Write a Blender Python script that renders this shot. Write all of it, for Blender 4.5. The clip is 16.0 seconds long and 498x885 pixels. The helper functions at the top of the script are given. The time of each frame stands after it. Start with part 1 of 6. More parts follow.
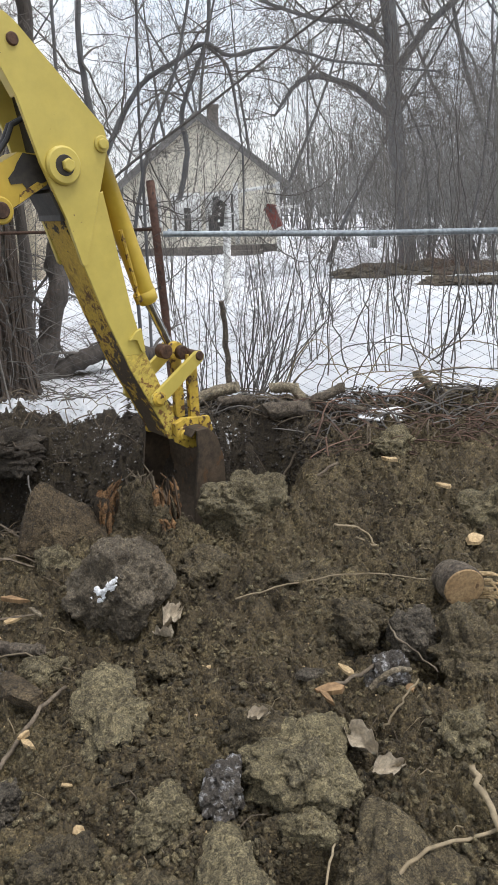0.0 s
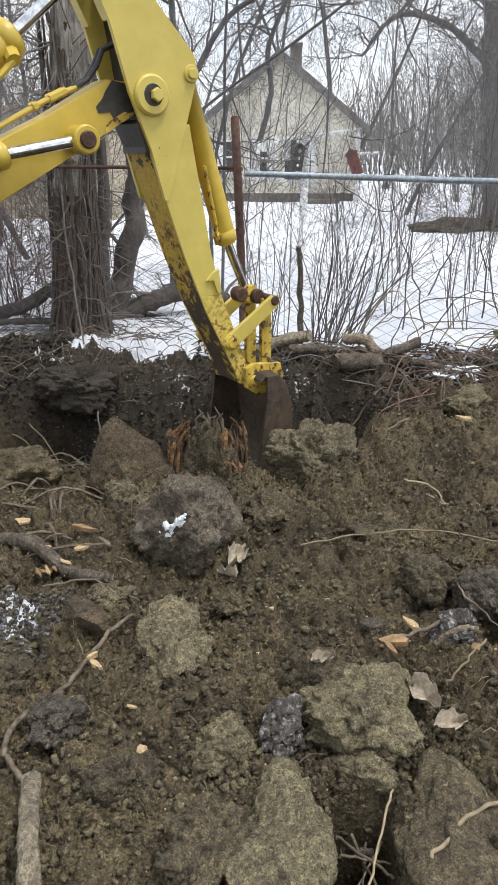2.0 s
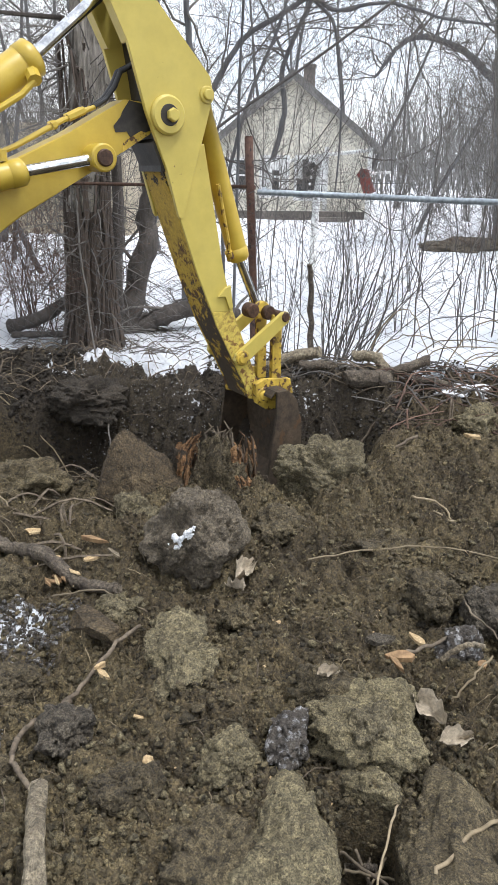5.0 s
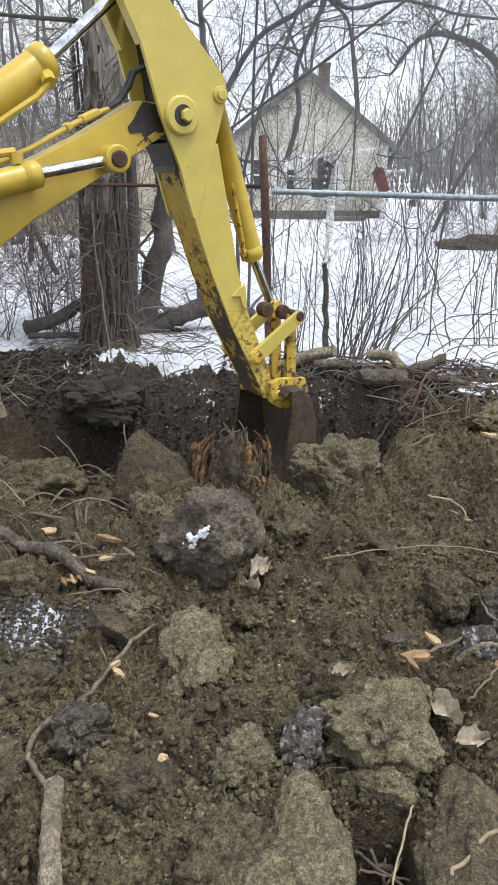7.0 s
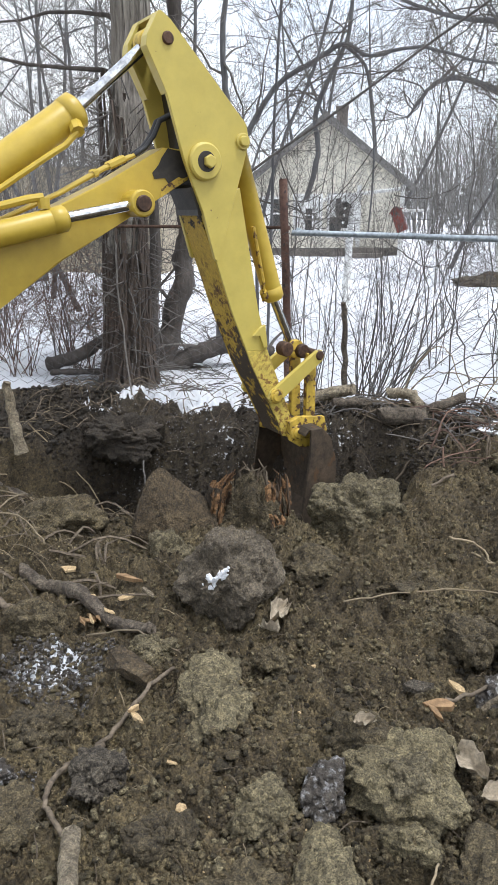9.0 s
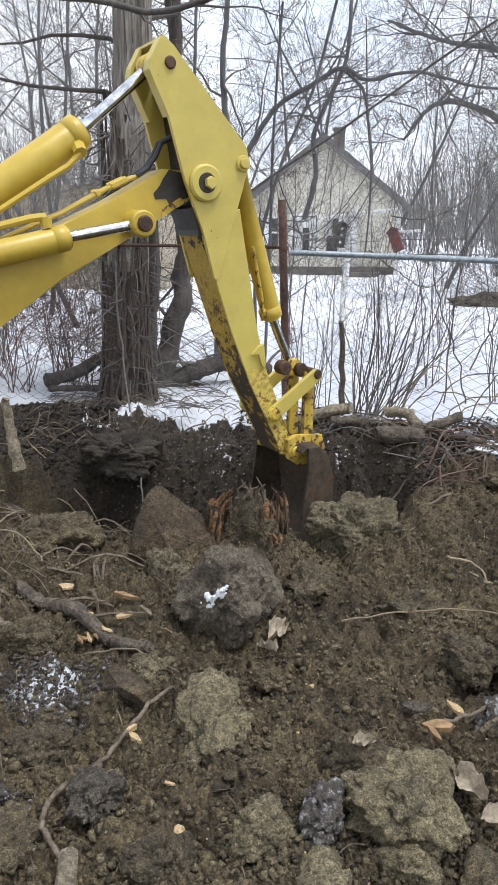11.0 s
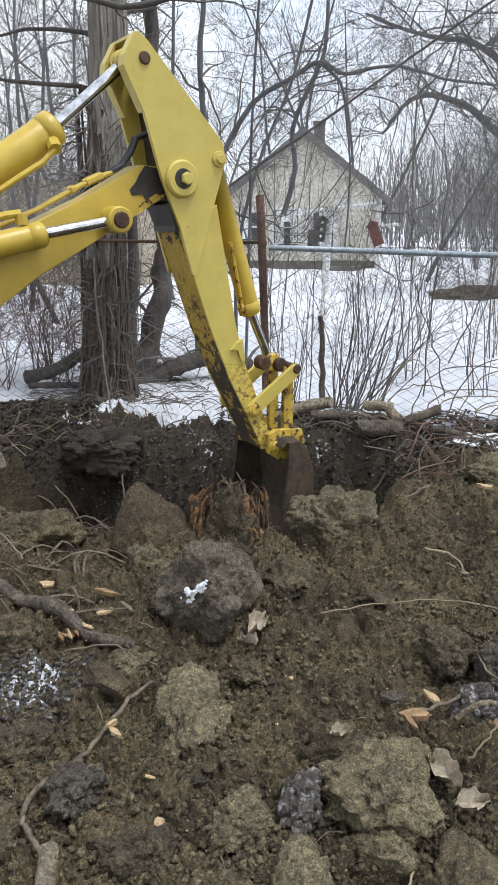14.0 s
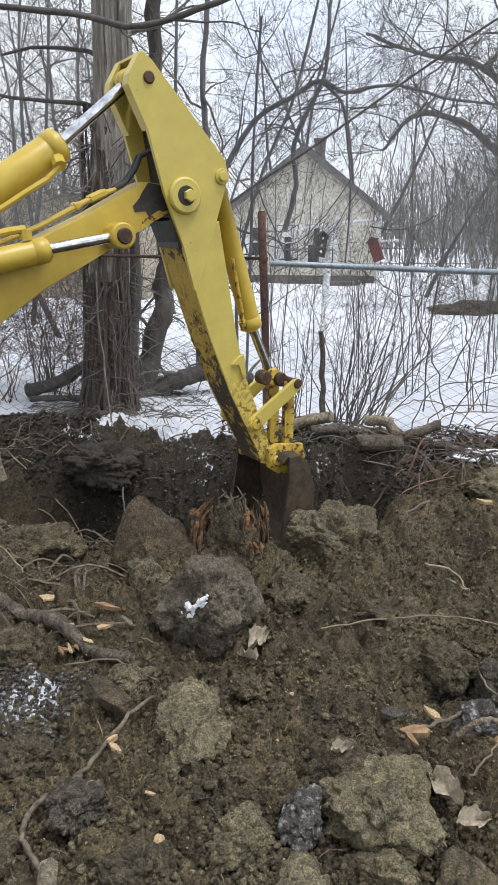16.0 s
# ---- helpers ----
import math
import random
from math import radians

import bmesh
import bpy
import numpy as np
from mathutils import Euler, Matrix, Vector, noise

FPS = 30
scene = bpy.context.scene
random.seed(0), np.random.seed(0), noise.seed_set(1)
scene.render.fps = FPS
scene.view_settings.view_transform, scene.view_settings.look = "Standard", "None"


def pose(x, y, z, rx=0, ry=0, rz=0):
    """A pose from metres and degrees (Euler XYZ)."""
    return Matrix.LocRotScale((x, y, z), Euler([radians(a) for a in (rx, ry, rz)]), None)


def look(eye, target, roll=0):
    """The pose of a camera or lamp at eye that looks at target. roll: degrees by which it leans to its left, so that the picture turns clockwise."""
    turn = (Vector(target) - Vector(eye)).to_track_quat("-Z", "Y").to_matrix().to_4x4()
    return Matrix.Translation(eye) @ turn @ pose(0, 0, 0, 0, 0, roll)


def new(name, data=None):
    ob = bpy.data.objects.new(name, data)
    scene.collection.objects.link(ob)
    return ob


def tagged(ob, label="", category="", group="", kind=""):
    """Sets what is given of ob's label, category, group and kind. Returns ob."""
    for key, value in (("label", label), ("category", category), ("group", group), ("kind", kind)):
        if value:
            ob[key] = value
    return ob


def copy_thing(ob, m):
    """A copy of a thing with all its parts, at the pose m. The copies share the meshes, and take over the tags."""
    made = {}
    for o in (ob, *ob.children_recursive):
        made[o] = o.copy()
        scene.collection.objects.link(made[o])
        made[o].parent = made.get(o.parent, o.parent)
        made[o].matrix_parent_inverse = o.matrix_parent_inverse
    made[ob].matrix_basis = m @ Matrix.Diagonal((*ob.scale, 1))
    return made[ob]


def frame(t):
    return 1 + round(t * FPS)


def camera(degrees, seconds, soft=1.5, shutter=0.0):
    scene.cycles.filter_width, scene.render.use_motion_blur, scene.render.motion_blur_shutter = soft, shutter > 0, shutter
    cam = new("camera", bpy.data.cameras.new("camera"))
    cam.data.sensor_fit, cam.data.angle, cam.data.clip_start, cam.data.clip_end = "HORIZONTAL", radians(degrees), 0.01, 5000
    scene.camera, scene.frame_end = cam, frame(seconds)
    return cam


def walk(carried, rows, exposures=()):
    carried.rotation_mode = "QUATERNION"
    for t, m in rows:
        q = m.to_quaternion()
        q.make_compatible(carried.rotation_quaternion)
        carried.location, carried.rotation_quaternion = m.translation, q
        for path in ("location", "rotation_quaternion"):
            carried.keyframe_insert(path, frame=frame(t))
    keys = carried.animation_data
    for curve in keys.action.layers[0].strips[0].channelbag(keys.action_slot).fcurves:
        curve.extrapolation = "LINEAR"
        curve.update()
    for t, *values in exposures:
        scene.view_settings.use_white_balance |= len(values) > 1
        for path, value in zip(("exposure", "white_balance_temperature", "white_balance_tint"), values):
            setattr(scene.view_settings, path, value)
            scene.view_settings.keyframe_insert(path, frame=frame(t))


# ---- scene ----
cam = camera(39.9, 16.0, soft=0.55)
PATH = [
    (0, (0.035, 0.008, 1.502), (0.026, 1.898, 0.849), -2.2),
    (0.5, (0.013, 0.021, 1.5), (-0.043, 1.897, 0.809), -2.3),
    (1, (-0.036, 0.02, 1.496), (-0.159, 1.886, 0.787), -1.6),
    (1.5, (-0.037, 0.022, 1.461), (-0.198, 1.855, 0.677), -0.3),
    (2, (-0.033, 0.023, 1.459), (-0.209, 1.858, 0.682), -0.2),
    (2.5, (-0.042, 0.004, 1.463), (-0.234, 1.846, 0.708), -0.1),
    (3, (-0.038, 0.017, 1.461), (-0.222, 1.857, 0.697), -0.0),
    (3.5, (-0.033, 0.017, 1.463), (-0.215, 1.861, 0.712), 0.0),
    (4, (-0.036, 0.007, 1.465), (-0.229, 1.858, 0.732), 0.3),
    (6.5, (-0.035, -0.007, 1.464), (-0.264, 1.837, 0.726), -0.1),
    (7, (-0.03, -0.004, 1.462), (-0.277, 1.839, 0.727), -0.3),
    (7.5, (-0.034, 0.003, 1.467), (-0.279, 1.854, 0.75), -0.2),
    (8, (-0.047, 0.002, 1.482), (-0.32, 1.869, 0.818), -0.2),
    (8.5, (-0.048, -0.006, 1.487), (-0.334, 1.864, 0.838), -0.1),
    (9, (-0.045, 0.0, 1.491), (-0.345, 1.87, 0.847), -0.4),
    (11.3, (-0.057, -0.013, 1.503), (-0.347, 1.874, 0.907), 0.1),
    (11.5, (-0.046, -0.013, 1.5), (-0.338, 1.868, 0.89), 0.1),
    (12, (-0.037, -0.01, 1.499), (-0.313, 1.875, 0.89), -0.5),
    (12.5, (-0.034, -0.022, 1.508), (-0.299, 1.871, 0.921), -0.4),
    (13, (-0.031, -0.019, 1.512), (-0.298, 1.877, 0.932), -0.7),
    (13.5, (-0.021, -0.009, 1.508), (-0.259, 1.875, 0.881), -0.7),
    (14, (-0.028, -0.024, 1.511), (-0.273, 1.864, 0.898), -0.2),
    (14.5, (-0.03, -0.03, 1.513), (-0.29, 1.862, 0.921), -0.4),
    (15, (-0.033, -0.03, 1.517), (-0.287, 1.867, 0.935), -0.4),
    (15.5, (-0.03, -0.025, 1.517), (-0.266, 1.875, 0.937), -0.1),
    (16, (-0.034, -0.035, 1.521), (-0.279, 1.865, 0.945), 0.1),
]
walk(cam, [(t, look(eye, target, roll)) for t, eye, target, roll in PATH], [(0.0, -0.22, 6500, 10), (1.5, -0.10, 6450, 10), (3.5, 0.10, 6400, 10), (7.0, 0.05, 6250, 10), (9.0, 0.02, 6250, 10), (11.5, -0.07, 6200, 10), (13.0, -0.11, 6200, 10), (16.0, -0.20, 6250, 10)])

# ---- world, sun, exposure ----
SKY = 1.62
world = bpy.data.worlds.new("overcast_sky")
scene.world = world
world.use_nodes = True
wn, wl = world.node_tree.nodes, world.node_tree.links
wn.clear()
w_out = wn.new("ShaderNodeOutputWorld")
w_bg = wn.new("ShaderNodeBackground")
w_sky = wn.new("ShaderNodeTexSky")
w_sky.sky_type = "NISHITA"
w_sky.sun_disc = False
w_sky.sun_elevation = radians(66)
w_sky.sun_rotation = radians(106)
w_sky.dust_density = 4.0
w_dim = wn.new("ShaderNodeVectorMath")
w_dim.operation = "SCALE"
w_dim.inputs["Scale"].default_value = 0.12
w_noise = wn.new("ShaderNodeTexNoise")
w_noise.inputs["Scale"].default_value = 3.0
w_noise.inputs["Detail"].default_value = 5.0
w_ramp = wn.new("ShaderNodeValToRGB")
w_ramp.color_ramp.elements[0].position, w_ramp.color_ramp.elements[1].position = 0.32, 0.62
w_ramp.color_ramp.elements[0].color = (0.74, 0.81, 0.92, 1)
w_ramp.color_ramp.elements[1].color = (0.98, 0.99, 1.0, 1)
w_mix = wn.new("ShaderNodeMix")
w_mix.data_type = "RGBA"
w_mix.inputs[0].default_value = 0.82
w_bg.inputs["Strength"].default_value = SKY
wl.new(w_sky.outputs[0], w_dim.inputs[0])
wl.new(w_noise.outputs["Fac"], w_ramp.inputs[0])
wl.new(w_dim.outputs[0], w_mix.inputs[6])
wl.new(w_ramp.outputs[0], w_mix.inputs[7])
wl.new(w_mix.outputs[2], w_bg.inputs["Color"])
wl.new(w_bg.outputs[0], w_out.inputs["Surface"])

sun = new("sun", bpy.data.lights.new("sun", "SUN"))
sun.data.energy, sun.data.angle, sun.data.color = 2.6, radians(12), (0.99, 0.99, 1.0)
sun.matrix_world = look((0, 0, 30), (-7, 2, 12))


# ---- materials ----
def shader(name, rough=0.8, metal=0.0):
    m = bpy.data.materials.new(name)
    m.use_nodes = True
    nd, ln = m.node_tree.nodes, m.node_tree.links
    bsdf = nd["Principled BSDF"]
    bsdf.inputs["Roughness"].default_value = rough
    bsdf.inputs["Metallic"].default_value = metal
    return m, nd, ln, bsdf


def noise_node(nd, ln, scale, detail=4.0, rough=0.55, stretch=(1, 1, 1)):
    co = nd.new("ShaderNodeTexCoord")
    mp = nd.new("ShaderNodeMapping")
    mp.inputs["Scale"].default_value = stretch
    tx = nd.new("ShaderNodeTexNoise")
    tx.inputs["Scale"].default_value = scale
    tx.inputs["Detail"].default_value = detail
    tx.inputs["Roughness"].default_value = rough
    ln.new(co.outputs["Object"], mp.inputs[0])
    ln.new(mp.outputs[0], tx.inputs["Vector"])
    return tx


def ramp_node(nd, ln, fac, stops):
    r = nd.new("ShaderNodeValToRGB")
    els = r.color_ramp.elements
    while len(els) < len(stops):
        els.new(0.5)
    for e, (p, c) in zip(els, stops):
        e.position, e.color = p, (*c, 1)
    ln.new(fac, r.inputs[0])
    return r


def mix_node(nd, ln, fac, a, b, blend="MIX"):
    m = nd.new("ShaderNodeMix")
    m.data_type, m.blend_type = "RGBA", blend
    if isinstance(fac, float):
        m.inputs[0].default_value = fac
    else:
        ln.new(fac, m.inputs[0])
    for slot, val in ((6, a), (7, b)):
        if isinstance(val, tuple):
            m.inputs[slot].default_value = (*val, 1)
        else:
            ln.new(val, m.inputs[slot])
    return m.outputs[2]


def bump(nd, ln, bsdf, height, strength, dist):
    b = nd.new("ShaderNodeBump")
    b.inputs["Strength"].default_value, b.inputs["Distance"].default_value = strength, dist
    ln.new(height, b.inputs["Height"])
    if bsdf.inputs["Normal"].links:
        ln.new(bsdf.inputs["Normal"].links[0].from_socket, b.inputs["Normal"])
    ln.new(b.outputs[0], bsdf.inputs["Normal"])


def rough_surface(name, cols, big, fine, rough=0.85, metal=0.0, relief=0.01, stretch=(1, 1, 1), spots=None, spot_scale=20.0, spot_at=0.62, island=0.0, grain=(0.55, 1.25), grit=0.0, spot_edge=0.05):
    """Two scales of colour variation, fine relief and, where given, spots of another colour."""
    m, nd, ln, bsdf = shader(name, rough, metal)
    n1 = noise_node(nd, ln, big, 3, 0.6, stretch)
    n2 = noise_node(nd, ln, fine, 6, 0.65, stretch)
    c1 = ramp_node(nd, ln, n1.outputs["Fac"], [(0.3, cols[0]), (0.7, cols[1])]).outputs[0]
    c2 = ramp_node(nd, ln, n2.outputs["Fac"], [(0.3, (grain[0],) * 3), (0.7, (grain[1],) * 3)]).outputs[0]
    col = mix_node(nd, ln, 1.0, c1, c2, "MULTIPLY")
    if island:
        g = nd.new("ShaderNodeNewGeometry")
        oi = nd.new("ShaderNodeObjectInfo")
        add = nd.new("ShaderNodeMath")
        ln.new(g.outputs["Random Per Island"], add.inputs[0])
        ln.new(oi.outputs["Random"], add.inputs[1])
        fr = nd.new("ShaderNodeMath")
        fr.operation = "FRACT"
        ln.new(add.outputs[0], fr.inputs[0])
        lo, hi = 1 - island, 1 + island
        c3 = ramp_node(nd, ln, fr.outputs[0], [(0.0, (lo, lo, lo)), (1.0, (hi, hi, hi * 0.95))]).outputs[0]
        col = mix_node(nd, ln, 1.0, col, c3, "MULTIPLY")
    if spots:
        n3 = noise_node(nd, ln, spot_scale, 5, 0.6)
        s = ramp_node(nd, ln, n3.outputs["Fac"], [(spot_at, (0, 0, 0)), (spot_at + spot_edge, (1, 1, 1))]).outputs[0]
        col = mix_node(nd, ln, s, col, spots)
    if grit:
        n4 = noise_node(nd, ln, fine * 4.5, 4, 0.75)
        col = mix_node(nd, ln, 1.0, col, grains(nd, ln, 90.0, grit * 0.7, bsdf, 0.009 if relief else 0.0), "MULTIPLY")
        c4 = ramp_node(nd, ln, n4.outputs["Fac"], [(0.38, (1 - grit,) * 3), (0.62, (1 + grit * 1.25,) * 3)]).outputs[0]
        col = mix_node(nd, ln, 1.0, col, c4, "MULTIPLY")
        bump(nd, ln, bsdf, n4.outputs["Fac"], 1.0, relief * 0.6)
    ln.new(col, bsdf.inputs["Base Color"])
    if relief:
        bump(nd, ln, bsdf, n2.outputs["Fac"], 1.0 if grit else 0.7, relief)
    return m


def grains(nd, ln, scale, amount, bsdf=None, depth=0.0):
    """Lighter and darker crumbs, cell by cell."""
    co = nd.new("ShaderNodeTexCoord")
    vo = nd.new("ShaderNodeTexVoronoi")
    vo.inputs["Scale"].default_value = scale
    wob = noise_node(nd, ln, scale * 1.2, 3, 0.6)
    off = nd.new("ShaderNodeVectorMath")
    off.operation = "MULTIPLY_ADD"
    off.inputs[1].default_value = (1.1 / scale,) * 3
    ln.new(wob.outputs["Color"], off.inputs[0])
    ln.new(co.outputs["Object"], off.inputs[2])
    ln.new(off.outputs[0], vo.inputs["Vector"])
    lo, hi = 1 - amount, 1 + amount
    if bsdf:
        bump(nd, ln, bsdf, ramp_node(nd, ln, vo.outputs["Distance"], [(0.0, (1, 1, 1)), (0.75, (0, 0, 0))]).outputs[0], 1.0, depth)
    return ramp_node(nd, ln, vo.outputs["Color"], [(0.1, (lo, lo, lo)), (0.9, (hi, hi, hi * 0.96))]).outputs[0]


def ground_surface():
    """Soil and snow of the one ground sheet, mixed by the sheet's own snow and frost values."""
    m, nd, ln, bsdf = shader("soil_and_snow", 0.9)
    n1 = noise_node(nd, ln, 2.2, 4, 0.6)
    n2 = noise_node(nd, ln, 26, 6, 0.7)
    n3 = noise_node(nd, ln, 110, 4, 0.7)
    c1 = ramp_node(nd, ln, n1.outputs["Fac"], [(0.32, SOIL_A), (0.5, SOIL_B), (0.7, SOIL_C)]).outputs[0]
    c2 = ramp_node(nd, ln, n2.outputs["Fac"], [(0.28, (0.55, 0.54, 0.53)), (0.72, (1.35, 1.33, 1.29))]).outputs[0]
    col = mix_node(nd, ln, 1.0, c1, c2, "MULTIPLY")
    c5 = ramp_node(nd, ln, n3.outputs["Fac"], [(0.38, (0.65, 0.64, 0.63)), (0.62, (1.32, 1.30, 1.26))]).outputs[0]
    col = mix_node(nd, ln, 1.0, col, c5, "MULTIPLY")
    col = mix_node(nd, ln, 1.0, col, grains(nd, ln, 60.0, 0.32, bsdf, 0.006), "MULTIPLY")
    col = mix_node(nd, ln, 1.0, col, grains(nd, ln, 170.0, 0.40, bsdf, 0.004), "MULTIPLY")
    # Darkens the pit's back bank in colour, standing in for its shade.
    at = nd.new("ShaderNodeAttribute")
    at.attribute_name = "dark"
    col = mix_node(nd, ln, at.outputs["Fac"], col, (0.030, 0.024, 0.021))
    sn = nd.new("ShaderNodeAttribute")
    sn.attribute_name = "snow"
    add = nd.new("ShaderNodeMath")
    ln.new(sn.outputs["Fac"], add.inputs[0])
    ln.new(n2.outputs["Fac"], add.inputs[1])
    mask = ramp_node(nd, ln, add.outputs[0], [(0.93, (0, 0, 0)), (1.0, (1, 1, 1))]).outputs[0]
    white = ramp_node(nd, ln, n1.outputs["Fac"], [(0.3, (0.74, 0.77, 0.82)), (0.7, (0.86, 0.87, 0.89))]).outputs[0]
    ln.new(mix_node(nd, ln, mask, col, white), bsdf.inputs["Base Color"])
    n5 = noise_node(nd, ln, 330, 3, 0.7)
    bump(nd, ln, bsdf, n2.outputs["Fac"], 0.6, 0.008)
    bump(nd, ln, bsdf, n3.outputs["Fac"], 0.6, 0.003)
    bump(nd, ln, bsdf, n5.outputs["Fac"], 0.6, 0.001)
    return m


SOIL_A, SOIL_B, SOIL_C = (0.054, 0.041, 0.024), (0.103, 0.080, 0.046), (0.166, 0.134, 0.077)
M_GROUND = ground_surface()
M_CRUMB = rough_surface("soil_crumbs", (SOIL_A, SOIL_C), 3, 90, 0.95, 0, 0.004, island=0.6, grit=0.55)
M_ROCK = rough_surface("brown_rock", ((0.062, 0.044, 0.026), (0.120, 0.088, 0.050)), 5, 30, 0.92, 0, 0.012, grit=0.5)
# Bank earth, toned down further to carry the shade of the pit wall.
M_BANK = rough_surface("dark_bank_earth", ((0.030, 0.024, 0.018), (0.068, 0.054, 0.042)), 6, 50, 0.95, 0, 0.006, island=0.3, grit=0.4)
M_FROZEN = rough_surface("frozen_earth", ((0.088, 0.070, 0.049), (0.168, 0.138, 0.100)), 6, 45, 0.95, 0, 0.008, spots=(0.28, 0.25, 0.215), spot_scale=70, spot_at=0.61, spot_edge=0.15, grit=0.5)
M_WOOD_T = rough_surface("torn_dirty_wood", ((0.13, 0.068, 0.032), (0.34, 0.185, 0.080)), 14, 60, 0.9, 0, 0.008, spots=(0.055, 0.040, 0.026), spot_scale=16, spot_at=0.52, grit=0.4)
M_CLOD = rough_surface("clod_brown", ((0.069, 0.053, 0.032), (0.130, 0.103, 0.061)), 7, 45, 0.95, 0, 0.008, island=0.15, grit=0.6)
M_CLAY = rough_surface("clod_olive_clay", ((0.112, 0.091, 0.054), (0.205, 0.172, 0.106)), 8, 45, 0.95, 0, 0.008, island=0.1, grit=0.55)
M_GREY = rough_surface("frozen_clod_grey", ((0.066, 0.054, 0.040), (0.125, 0.105, 0.080)), 6, 50, 0.95, 0, 0.008, grit=0.6)
M_FROST = rough_surface("frosted_clod", ((0.068, 0.056, 0.046), (0.115, 0.098, 0.082)), 6, 60, 0.85, 0, 0.010, spots=(0.55, 0.55, 0.57), spot_scale=48, spot_at=0.52, spot_edge=0.24, grit=0.4)
M_SNOW = rough_surface("clean_snow", ((0.80, 0.82, 0.86), (0.88, 0.89, 0.90)), 4, 40, 0.6, 0, 0.006)
M_YELLOW = rough_surface("worn_yellow_paint", ((0.50, 0.395, 0.082), (0.57, 0.46, 0.108)), 2.5, 9, 0.45, 0, 0.0008, spots=(0.16, 0.10, 0.035), spot_scale=32, spot_at=0.70, grain=(0.90, 1.06))
M_YELLOW_D = rough_surface("yellow_paint_ochre", ((0.46, 0.32, 0.036), (0.55, 0.395, 0.054)), 2.5, 9, 0.40, 0, 0.0008, spots=(0.12, 0.07, 0.025), spot_scale=34, spot_at=0.72, grain=(0.88, 1.08))
M_YELLOW_R = rough_surface("rusty_yellow_paint", ((0.48, 0.32, 0.04), (0.60, 0.42, 0.06)), 5, 14, 0.65, 0, 0.003, spots=(0.085, 0.042, 0.018), spot_scale=19, spot_at=0.52)
def mud_climbing(name, clean, mud, rust, z_mud, z_clean, z_grease=0.95):
    """Yellow paint that wears through rust into caked mud towards the tip of the arm."""
    m, nd, ln, bsdf = shader(name, 0.7)
    co = nd.new("ShaderNodeTexCoord")
    sx = nd.new("ShaderNodeSeparateXYZ")
    ln.new(co.outputs["Object"], sx.inputs[0])
    rise = nd.new("ShaderNodeMapRange")
    rise.inputs["From Min"].default_value, rise.inputs["From Max"].default_value = z_mud, z_clean
    ln.new(sx.outputs["Z"], rise.inputs["Value"])
    n1, n2, n3 = noise_node(nd, ln, 9, 6, 0.7), noise_node(nd, ln, 26, 6, 0.7), noise_node(nd, ln, 60, 5, 0.7)
    both = nd.new("ShaderNodeMath")
    both.operation = "MULTIPLY_ADD"
    both.inputs[1].default_value = 0.75
    ln.new(n1.outputs["Fac"], both.inputs[0])
    half = nd.new("ShaderNodeMath")
    half.operation = "MULTIPLY"
    half.inputs[1].default_value = 0.5
    ln.new(rise.outputs[0], half.inputs[0])
    ln.new(half.outputs[0], both.inputs[2])
    worn = ramp_node(nd, ln, both.outputs[0], [(0.43, (0, 0, 0)), (0.45, (1, 1, 1))])
    rusty = ramp_node(nd, ln, both.outputs[0], [(0.5, (1, 1, 1)), (0.72, (0, 0, 0))])
    chips = ramp_node(nd, ln, n2.outputs["Fac"], [(0.50, (0, 0, 0)), (0.54, (1, 1, 1))])
    streak = mix_node(nd, ln, 1.0, rusty.outputs[0], chips.outputs[0], "MULTIPLY")
    shade = ramp_node(nd, ln, n3.outputs["Fac"], [(0.3, (0.7, 0.7, 0.7)), (0.7, (1.2, 1.18, 1.12))]).outputs[0]
    paint = mix_node(nd, ln, streak, clean, rust)
    col = mix_node(nd, ln, worn.outputs[0], mud, paint)
    greasy = ramp_node(nd, ln, both.outputs[0], [(z_grease, (0, 0, 0)), (z_grease + 0.04, (1, 1, 1))])
    col = mix_node(nd, ln, greasy.outputs[0], col, (0.030, 0.024, 0.017))
    ln.new(mix_node(nd, ln, 1.0, col, shade, "MULTIPLY"), bsdf.inputs["Base Color"])
    bump(nd, ln, bsdf, n2.outputs["Fac"], 0.7, 0.004)
    return m


M_UNDER = mud_climbing("underside_paint_to_mud", (0.50, 0.34, 0.045), (0.060, 0.044, 0.030), (0.10, 0.045, 0.018), 0.60, 1.60, 0.80)
M_LOWER = mud_climbing("side_paint_to_rust", (0.57, 0.44, 0.09), (0.15, 0.085, 0.035), (0.19, 0.085, 0.028), -0.1, 1.3)
M_GREASE = rough_surface("grease_black", ((0.018, 0.015, 0.012), (0.050, 0.042, 0.032)), 8, 30, 0.55, 0, 0.003)
M_BUCKET = rough_surface("bucket_steel", ((0.038, 0.028, 0.019), (0.105, 0.074, 0.046)), 6, 30, 0.75, 0.15, 0.006, spots=(0.10, 0.055, 0.025), spot_scale=14, spot_at=0.6)
M_CHROME = rough_surface("chromed_rod", ((0.62, 0.63, 0.65), (0.72, 0.73, 0.74)), 6, 20, 0.16, 1.0, 0)
M_PIN = rough_surface("pin_brown", ((0.055, 0.032, 0.022), (0.12, 0.065, 0.04)), 15, 60, 0.6, 0.4, 0.002)
M_HOSE = rough_surface("rubber_hose", ((0.020, 0.020, 0.022), (0.05, 0.05, 0.052)), 10, 60, 0.5, 0, 0.001)
M_BARK = rough_surface("bark_dark", ((0.055, 0.046, 0.040), (0.105, 0.090, 0.078)), 3, 30, 0.95, 0, 0.02, stretch=(1, 1, 0.2))
